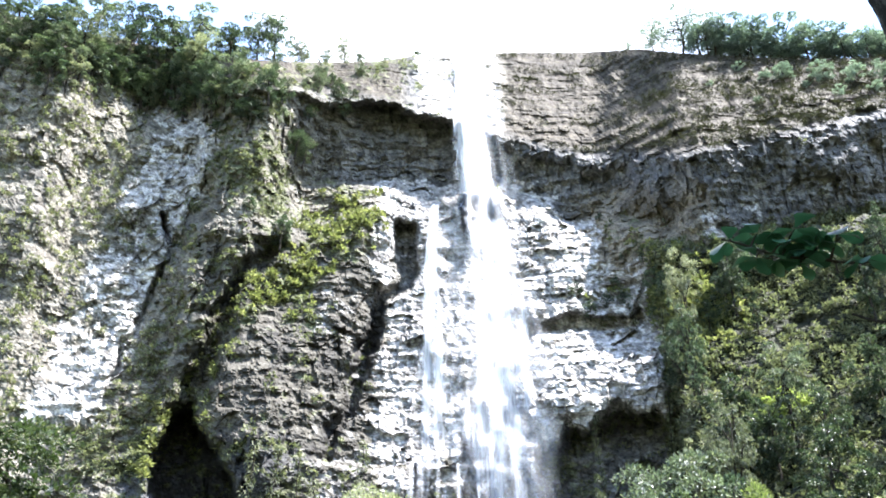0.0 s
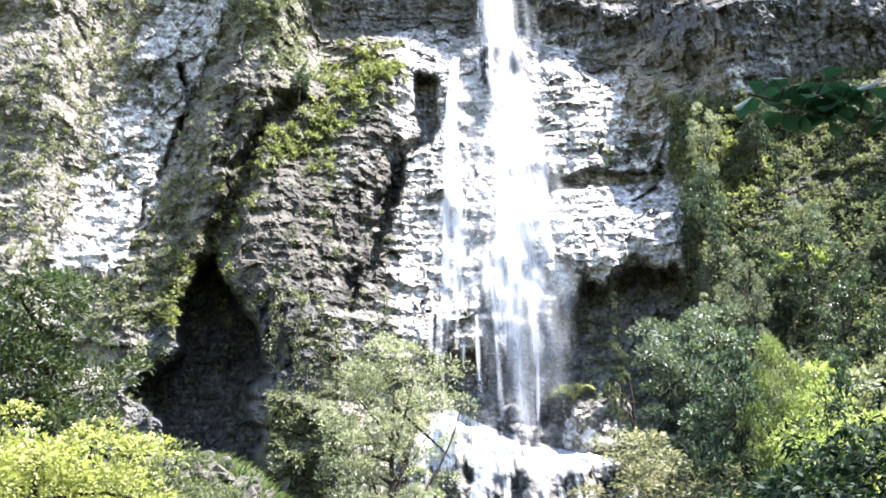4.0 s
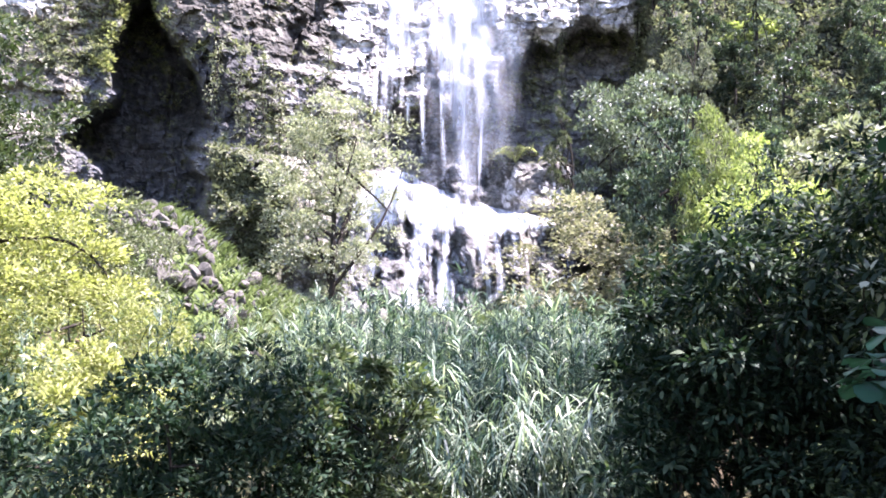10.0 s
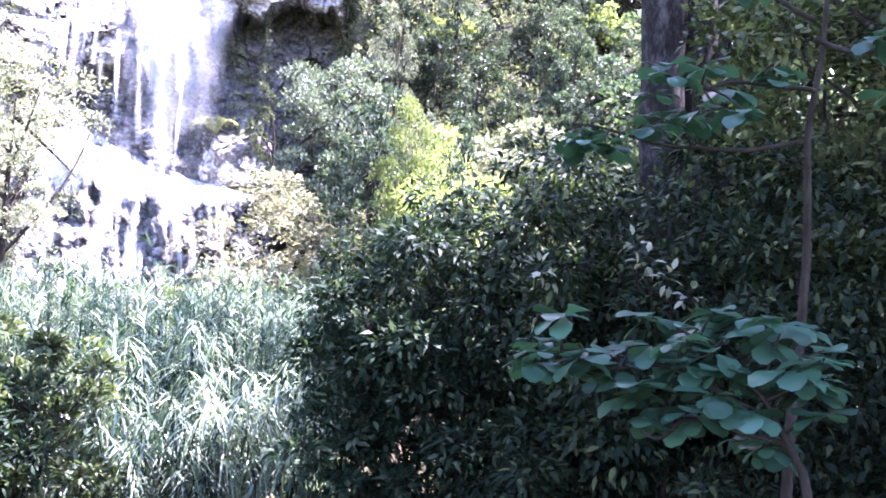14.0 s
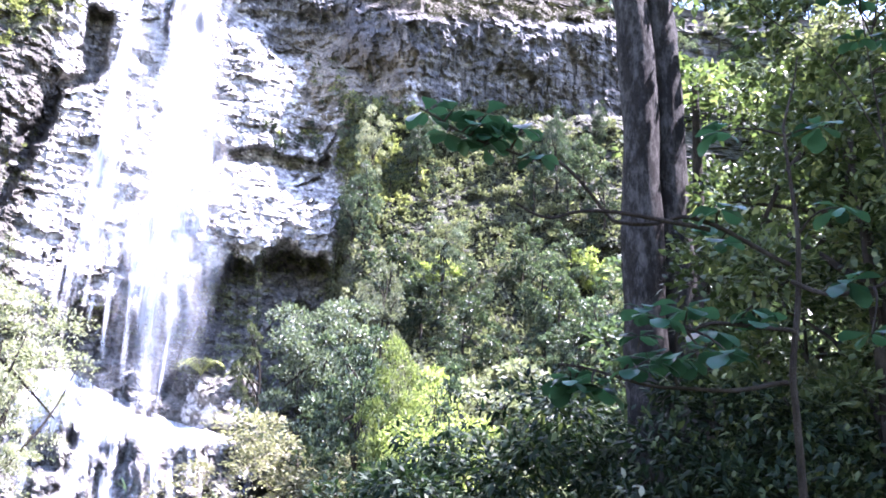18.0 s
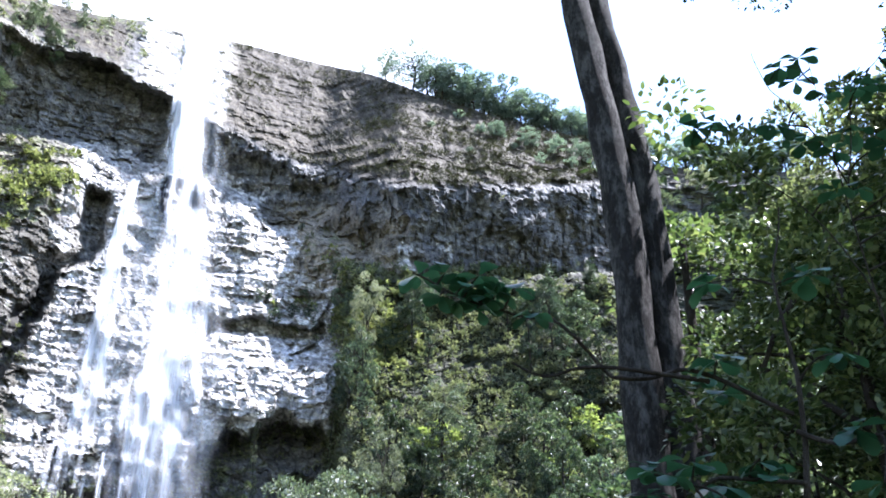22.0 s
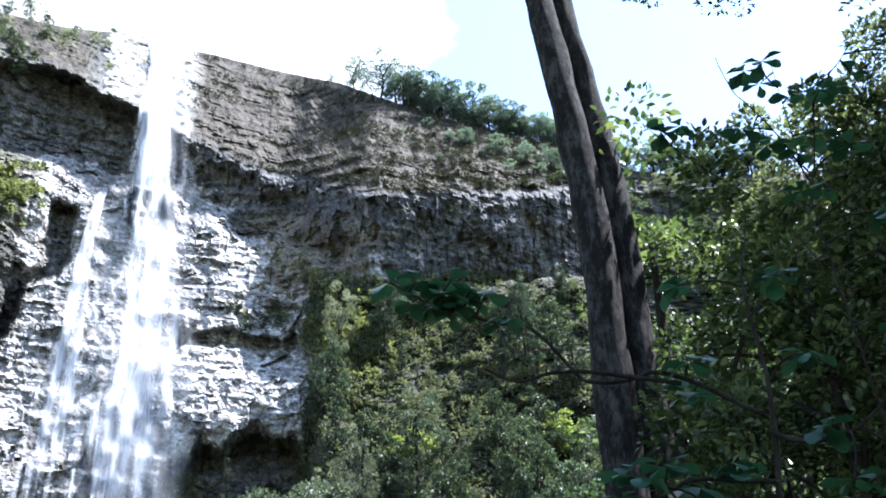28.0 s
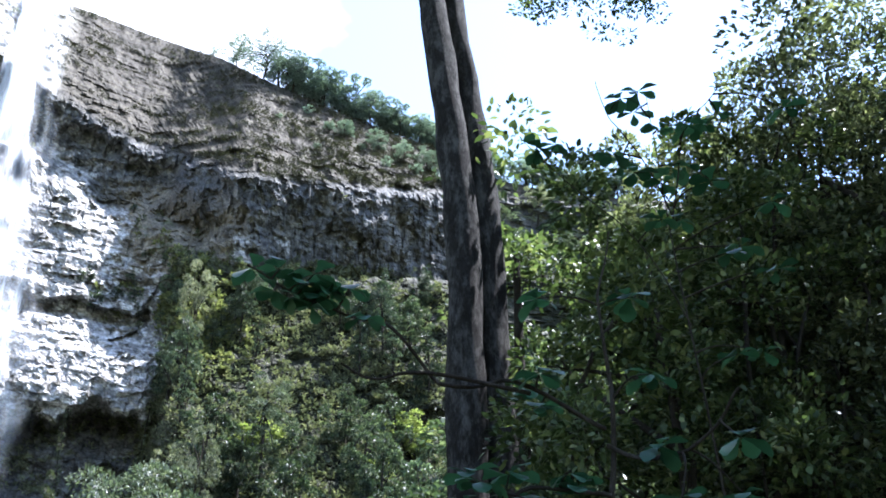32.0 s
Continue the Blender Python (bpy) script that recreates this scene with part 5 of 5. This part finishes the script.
sapling("low broad-leaved sapling with large green leaves", [(43, -24, 4.4), (42, -8, 4.4), (40, -3, 4.4), (36, -0.5, 4.5)], [[(40, -4, 4.4), (34, -2.2, 4.4), (27, -1.5, 4.5)], [(41, -6, 4.4), (36, -5, 4.3), (33, -5.5, 4.3)]],
        [(26.0, 43, -2.5, 2.2, 4.2, 4.8, 36, 9), (31, 44, -6.5, -0.5, 4.2, 4.8, 18, 9)], 302, 0.03)
sapling("tall slim sapling with sparse round leaves against the sky", [(50, -12, 6.5), (49, 10, 6.5), (48.5, 28, 6.5), (48, 38, 6.6)], [[(48.6, 24, 6.5), (45, 30, 6.4), (39, 36.2, 6.2)], [(48.4, 30, 6.5), (46, 36, 6.4), (44.5, 39, 6.4)], [(48.4, 30, 6.5), (51, 36, 6.4), (54, 38, 6.4)]],
        [(44, 52, 30, 39.5, 6.2, 6.8, 16, 5), (38.5, 42, 33.5, 36.6, 6.1, 6.3, 3, 3), (50, 58, 20, 36, 6.2, 6.8, 8, 5)], 303, 0.014)

# reeds: arching stems with long leaves, in a belt across the valley floor
rng_r = np.random.default_rng(21)
n_r = 1500
az_r, d_r = np.where(rng_r.random(n_r) < 0.8, rng_r.uniform(-7, 15, n_r), rng_r.uniform(-30, -5, n_r)), 10.5 + 19 * rng_r.random(n_r) ** 1.25
keep = (d_r > np.interp(az_r, (-30, -12, -5, 0, 6, 12, 15), (24, 20, 17, 11.5, 10.5, 12, 17)))
az_r, d_r = az_r[keep], d_r[keep]
clump = fbm(polar(az_r, d_r, 0 * d_r) * 0.75, 2, k=50)
az_r, d_r, clump = az_r[clump > -0.55], d_r[clump > -0.55], clump[clump > -0.55]
z_r = land(az_r, d_r)
top_r = np.interp(d_r, (10.5, 12.5, 14.5, 18, 23, 33), (-6.5, -3.0, 0.2, 1.6, 1.9, 1.2)) + rng_r.normal(size=len(d_r)) * 0.9 - 0.9 * sstep(-az_r, 6, 14) + 1.8 * clump
top_r = top_r + rng_r.random(len(d_r)) ** 3 * 1.8
h_r = np.clip(d_r * np.tan(np.radians(top_r)) + EYE[2] - z_r, 1.2, 5.0)
pieces, plumes = [], []
for a, d, z, h in zip(az_r, d_r, z_r, h_r):
    b = polar(a, d, z)
    near = d < 13.2
    lean = rng_r.normal(size=2) * (0.16 if near else 0.05)
    t = np.linspace(0, 1, 6)[:, None]
    spine = b + np.array((0, 0, h)) * t + np.array((*lean, -0.1)) * h * t ** 2
    pieces.append(tube(spine, np.linspace(0.014, 0.004, 6), 3))
    k = 62 if near else 44
    tl = 1 - 0.8 * rng_r.random(k) ** 1.2
    base = np.stack([np.interp(tl, t[:, 0], spine[:, c]) for c in range(3)], -1)
    an = rng_r.uniform(0, 6.28) + np.where(np.arange(k) % 2, 0, np.pi) + rng_r.normal(size=k) * (0.9 if near else 0.5)
    out = np.stack([np.cos(an), np.sin(an), 0 * an], -1)
    rise = rng_r.uniform(-0.5, 0.6, k) if near else rng_r.uniform(0.5, 2.2, k)
    lf = leaves(base, out + np.array((0, 0, 1.0)) * rise[:, None], np.array((0, 0, 0.8)) - out, rng_r.uniform(0.24, 0.42, k) * (1.0 if near else 1.05), rng_r.uniform(0.018, 0.032, k), "lance", 0.95 if near else 0.75)
    # sunlight painted by leaf colour: mostly pale when near, some far off, few between
    (plumes if rng_r.random() < (0.7 if near else 0.1 + 0.35 * float(sstep(d, 18, 24))) else pieces).append(lf)
    if not near and rng_r.random() < 0.1:
        head = spine[-1] + np.array((0, 0, 0.02)) * np.arange(12)[:, None]
        plumes.append(leaves(head, unit(rng_r, 12) * 0.4 + np.array((*lean * 3, 0.7)), unit(rng_r, 12), np.full(12, 0.32), 0.03, "lance", 0.6))
tagged(part("reeds", raw_mesh("reeds", *stack(pieces), REED)), "tall blue-green reeds with upright leaves", "reeds", kind="stuff")
tagged(part("reed_plumes", raw_mesh("reed_plumes", *stack(plumes), PLUME)), "drooping leaves and plumes of the reeds, paled to paint sunlight", "reeds", kind="stuff")

# ---- growth on the rock ----
rng_t = np.random.default_rng(31)
n_t = 26000
az_t = rng_t.uniform(-33, 33, n_t)
el_t = rng_t.uniform(4, 41.2, n_t)
ok = el_t < crest(az_t) - 0.1
az_t, el_t = az_t[ok], el_t[ok]
d_t = face_d(az_t, el_t)
p_t = polar(az_t, d_t, d_t * np.tan(np.radians(el_t)) + EYE[2])
moss_t = cliff_masks(az_t, el_t, p_t)[1]
patchy = fbm(p_t * 0.45, 3, k=40)
keep = (moss_t + 0.35 * patchy - 0.5 * sstep(el_t, brow_line(az_t) - 0.3, brow_line(az_t) + 0.3) * sstep(az_t, 3, 6)) > rng_t.uniform(0.3, 0.95, len(moss_t))
p_t, moss_t = p_t[keep], moss_t[keep]
crest_t = np.interp(np.degrees(np.arctan2(p_t[:, 0], p_t[:, 1])), (-18, -14.5, -11.9, -8, -4, 6, 9, 20), (18, 24, 28.3, 31, 33, 33, 27, 27))
near_crest = np.abs(np.degrees(np.arctan2(p_t[:, 2] - EYE[2], np.hypot(p_t[:, 0], p_t[:, 1]))) - crest_t + 1.6)
bright = (near_crest < rng_t.uniform(0.5, 4.5, len(p_t))) & (p_t[:, 0] < 26) & (p_t[:, 0] > -26)


def tufts(places, per, lo, hi, mat, name, label):
    c = np.repeat(places, per, 0)
    r = np.repeat(rng_t.uniform(0.25, 0.75, len(places)), per)[:, None]
    toward = -c / np.linalg.norm(c * (1, 1, 0), axis=1, keepdims=True) * (1, 1, 0)
    o = unit(rng_t, len(c)) + toward * 0.6 + np.array((0, 0, 0.55))
    s = rng_t.uniform(lo, hi, len(c))
    v, f = leaves(c + o * r * 0.35, o + toward * 0.2, unit(rng_t, len(c)) * 0.5 + toward * 0.3 + np.array((0, 0, 0.9)), s, s * 0.42, None, 0.3)
    return tagged(part(name, raw_mesh(name, v, f, mat)), label, "plants", kind="stuff")


tufts(p_t[~bright], 14, 0.2, 0.5, GRASS, "cliff_grass", "tufts of dull grass rooted in the rock")
az_k, el_k = rng_t.uniform(-33, -17, 1100), rng_t.uniform(16, 38, 1100)
p_k = polar(az_k, face_d(az_k, el_k) - 0.1, face_d(az_k, el_k) * np.tan(np.radians(el_k)) + EYE[2])
p_k = p_k[cliff_masks(az_k, el_k, p_k)[0] < 0.4]
tufts(p_k, 26, 0.16, 0.38, GRASS, "cliff_cushions", "rounded cushions of dull grass dotted over the grey rock")
tufts(p_t[bright], 22, 0.25, 0.6, FERN, "cliff_ferns", "bright green ferns and moss cushions along the buttress")

# dry heath over the rounded top of the cliff
az_h, s_h = rng_t.uniform(3.5, 33, 5200), rng_t.uniform(0, 1, 5200)
el_h = brow_line(az_h) + 0.3 + s_h * (crest(az_h) - brow_line(az_h) - 0.35)
d_h = face_d(az_h, el_h)
p_h = polar(az_h, d_h, d_h * np.tan(np.radians(el_h)) + EYE[2])
p_h = p_h[fbm(p_h * np.array((0.16, 0.16, 0.6)), 3, k=44) > np.interp(az_h, (3, 12, 20, 33), (0.25, 0.2, -0.1, -0.4))]
tufts(p_h, 12, 0.12, 0.32, HEATH, "heath", "dry brown heath on the rounded cliff top")

# leafy undergrowth that hides the ground near the viewpoint
n_u = 16000
az_u, d_u = rng_t.uniform(-34, 74, n_u), np.sqrt(rng_t.uniform(3.4 ** 2, 17 ** 2, n_u))
keep = (az_u > 9) | (d_u > 7)
az_u, d_u = az_u[keep], d_u[keep]
p_u = polar(az_u, d_u, land(az_u, d_u) + rng_t.uniform(0.0, 0.6, len(d_u)))
s_u = rng_t.uniform(0.08, 0.2, len(d_u))
v_u, f_u = leaves(p_u, unit(rng_t, len(d_u)), unit(rng_t, len(d_u)) * 0.5 + np.array((0, 0, 1.0)), s_u, s_u * 0.45, "oval", 0.25)
tagged(part("undergrowth", raw_mesh("undergrowth", v_u, f_u, LEAF_DARK)), "dark leafy undergrowth on the forest floor", "plants", kind="stuff")

# ---- boulders below the cave and at the foot of the falls ----
def boulder_mesh(seed):
    rng = np.random.default_rng(seed)
    bm = bmesh.new()
    bmesh.ops.create_icosphere(bm, subdivisions=3, radius=1.0)
    cuts = unit(rng, 9)
    co = np.array([v.co for v in bm.verts])
    for c in cuts:
        over = np.clip(co @ c - rng.uniform(0.5, 0.8), 0, None)
        co = co - over[:, None] * c
    co = co * (1 + 0.08 * fbm(co * 1.8 + seed, 3)[:, None])
    for v, c in zip(bm.verts, co):
        v.co = c
    me = bpy.data.meshes.new("boulder")
    bm.to_mesh(me)
    bm.free()
    me.materials.append(STONE)
    return me


BOULDERS = [boulder_mesh(i + 60) for i in range(6)]
rng_s = np.random.default_rng(5)


def boulder(az, d, size, label="weathered grey boulder on the scree below the cave", group="boulders"):
    x, y, _ = polar(az, d, 0.0)
    ob = new("boulder", BOULDERS[rng_s.integers(6)])
    ob.matrix_basis = (Matrix.Translation((x, y, support(az, d) + size * 0.2)) @ Euler(rng_s.uniform(0, 6.28, 3)).to_matrix().to_4x4()
                       @ Matrix.Diagonal((size * rng_s.uniform(0.8, 1.3), size * rng_s.uniform(0.7, 1.1), size * rng_s.uniform(0.6, 0.9), 1)))
    return tagged(ob, label, "boulder", group)


for n in range(130):
    t = rng_s.random()
    boulder(-19.5 + 9.5 * t + rng_s.normal() * 0.9, 60 - 7 * t + rng_s.normal() * 2.8, rng_s.uniform(0.25, 0.75) if n > 10 else rng_s.uniform(0.6, 1.0))
for n in range(26):
    boulder(rng_s.uniform(-5, 9), rng_s.uniform(53, 58), rng_s.uniform(0.4, 1.1), "wet grey boulder at the foot of the cascade", "boulders in the stream")

# ---- rough grass over the open ground of the valley ----
rng_v = np.random.default_rng(77)
n_v = 30000
az_v, d_v = rng_v.uniform(-32, 14, n_v), np.sqrt(rng_v.uniform(28 ** 2, 72 ** 2, n_v))
p_v = polar(az_v, d_v, land(az_v, d_v))
an = rng_v.uniform(0, 6.28, n_v)
dr = np.stack([np.cos(an) * 0.6, np.sin(an) * 0.6, np.full(n_v, 1.0)], -1)
s_v = rng_v.uniform(0.5, 1.2, n_v)
vv, fv = leaves(p_v, dr, np.stack([-np.cos(an), -np.sin(an), np.full(n_v, 0.6)], -1), s_v, s_v * 0.16, "lance", 0.5)
tagged(part("valley_grass", raw_mesh("valley_grass", vv, fv, MEADOW)), "rough pale green grass on the open slope", "grass", kind="stuff")

# ---- creepers, ferns, dry weeds and other small growth ----
rng_c = np.random.default_rng(91)


def hang_d(az, e0, e1):
    return float(face_d(az, np.linspace(e1, e0, 14)).min()) - 0.25


for az, e0, e1 in ((9.4, 18.8, 13.6), (13.9, 19.6, 14.2), (14.3, 24.5, 20.5), (-9.2, 16.5, 11.8), (-10.6, 17.0, 12.0), (-8.2, 15.6, 12.2), (-5.4, 17.5, 13.5), (-12.1, 17.2, 13.6)):
    creeper = tagged(new("creeper"), "long leafy creeper hanging down the rock", "creeper", "creepers on the rock")
    d = hang_d(az, e0, e1)
    tt = np.linspace(0, 1, 16)
    line = polar(az + 0.12 * np.sin(tt * 5 + az), d + 0.1 * np.sin(tt * 7), (e0 + (e1 - e0) * tt) * 0 + d * np.tan(np.radians(e0 + (e1 - e0) * tt)) + EYE[2])
    part("stem", raw_mesh("stem", *tube(line, np.linspace(0.05, 0.02, 16), 5), TWIG, True), creeper)
    part("foliage", raw_mesh("foliage", *foliage(rng_c, line[::1] + rng_c.normal(size=(16, 3)) * 0.12, rng_c.uniform(0.15, 0.42, 16) * (0.6 if az > 7 else 1.3), 26, 0.22, 0.5, None, 1.2, 0.9), LEAF_OLIVE if az > 7 else GRASS), creeper)


def fern(az, el, size, label, mat=FERN, d=None):
    """A rosette of arching fronds, each with its row of leaflets."""
    d = d or float(face_d(az, el)) - 0.2
    root = tagged(new("fern"), label, "fern")
    base = polar(az, d, d * math.tan(radians(el)) + EYE[2])
    root.matrix_basis = Matrix.Translation(base)
    for i in range(9):
        a = i * 0.7 + rng_c.uniform(-0.2, 0.2)
        t = np.linspace(0, 1, 12)
        rib = np.stack([np.cos(a) * size * t, np.sin(a) * size * t, size * (0.75 * np.sin(t * 2.4) - 0.25 * t)], -1)
        side = np.array((-np.sin(a), np.cos(a), 0.0))
        k = np.repeat(np.arange(2, 12), 2)
        sg = np.tile((1.0, -1.0), 10)[:, None]
        v1, f1 = tube(rib, np.linspace(0.02, 0.006, 12) * size, 4)
        v2, f2 = leaves(rib[k], side * sg + np.array((np.cos(a), np.sin(a), -0.25)) * 0.4, np.tile((0, 0, 1.0), (20, 1)), size * 0.3 * np.sin(k / 12 * 3.0 + 0.1), size * 0.07, "lance", 0.3)
        part("frond", raw_mesh("frond", *stack([(v1, f1), (v2, f2)]), mat), root)
    return root


fern(6.5, 11.0, 2.0, "large arching fern on the rock beside the plunge")
fern(8.8, 10.8, 1.2, "arching fern on the rock beside the plunge")
fern(-3.6, 9.6, 1.3, "arching fern at the edge of the cascade")

for az, d, h in ((-15.6, 7.6, 1.0), (-14.6, 7.4, 0.8), (-16.8, 7.9, 0.9), (-13.4, 8.0, 0.7), (-19.5, 7.8, 0.9), (7.5, 8.2, 0.9), (9.4, 8.6, 1.1), (12.0, 8.0, 0.8)):
    weed = tagged(new("dry_weed"), "dry straw-coloured weed with feathery plumes", "weed", "dry weeds")
    z = float(land(az, d))
    b = polar(az, d, z)
    for i in range(7):
        tip = b + np.array((rng_c.normal() * 0.22, rng_c.normal() * 0.22, h * rng_c.uniform(0.8, 1.25)))
        ln = bend(b, tip, 0.05, 7, rng_c)
        stalk = part("stalk", raw_mesh("stalk", *tube(ln, np.linspace(0.006, 0.003, 7), 4), DRY, True), weed)
        part("plume", raw_mesh("plume", *foliage(rng_c, ln[4:] + 0.0, np.array((0.07, 0.06, 0.05)), 22, 0.05, 0.35, None, 1.3), DRY), stalk)["kind"] = "stuff"

for az, d in ((33.5, 5.2), (35.2, 5.0), (37.0, 4.8), (38.6, 5.1), (36.2, 5.6), (34.4, 5.8), (39.8, 5.4)):
    tuft = tagged(new("grass_clump"), "clump of long pale grass at the edge of the bushes", "grass", "grass clumps")
    b = polar(az, d, float(land(az, d)))
    k = 70
    an = rng_c.uniform(0, 6.28, k)
    dr = np.stack([np.cos(an) * 0.7, np.sin(an) * 0.7, rng_c.uniform(0.9, 2.2, k)], -1)
    part("blades", raw_mesh("blades", *leaves(b + rng_c.normal(size=(k, 3)) * (0.1, 0.1, 0.02), dr, np.stack([-np.cos(an), -np.sin(an), np.full(k, 0.5)], -1), rng_c.uniform(0.5, 0.95, k), 0.014, "lance", 0.6), MEADOW), tuft)["kind"] = "stuff"

# sprays of pale young leaves on the dark bush; those past bearing 32 paint sun flecks
for az, el, d in ((26.6, 3.9, 8.0), (27.2, 3.4, 8.1), (33.0, 4.6, 7.6), (34.4, 3.6, 7.5), (32.2, 5.6, 7.8), (35.6, 2.6, 7.4)):
    spray = tagged(new("leaf_spray"), "spray of pale leaves on a dark bush, some painting sun flecks", "leaves", "pale leaf sprays")
    c = spot(az, el, d)
    twig = part("twig", raw_mesh("twig", *tube(bend(spot(az + 0.8, el - 5, d + 0.9), c, 0.05, 6, rng_c), np.linspace(0.012, 0.004, 6), 5), TWIG, True), spray)
    for i in range(9):
        o = unit(rng_c, 1)
        part("leaf", raw_mesh("leaf", *leaves(c[None] + o * 0.07, o + (0, 0, 0.2), np.array([(0, -0.5, 1.0)]), np.array([0.1]), np.array([0.05]), "oval", 0.3), LEAF_PALE), twig)
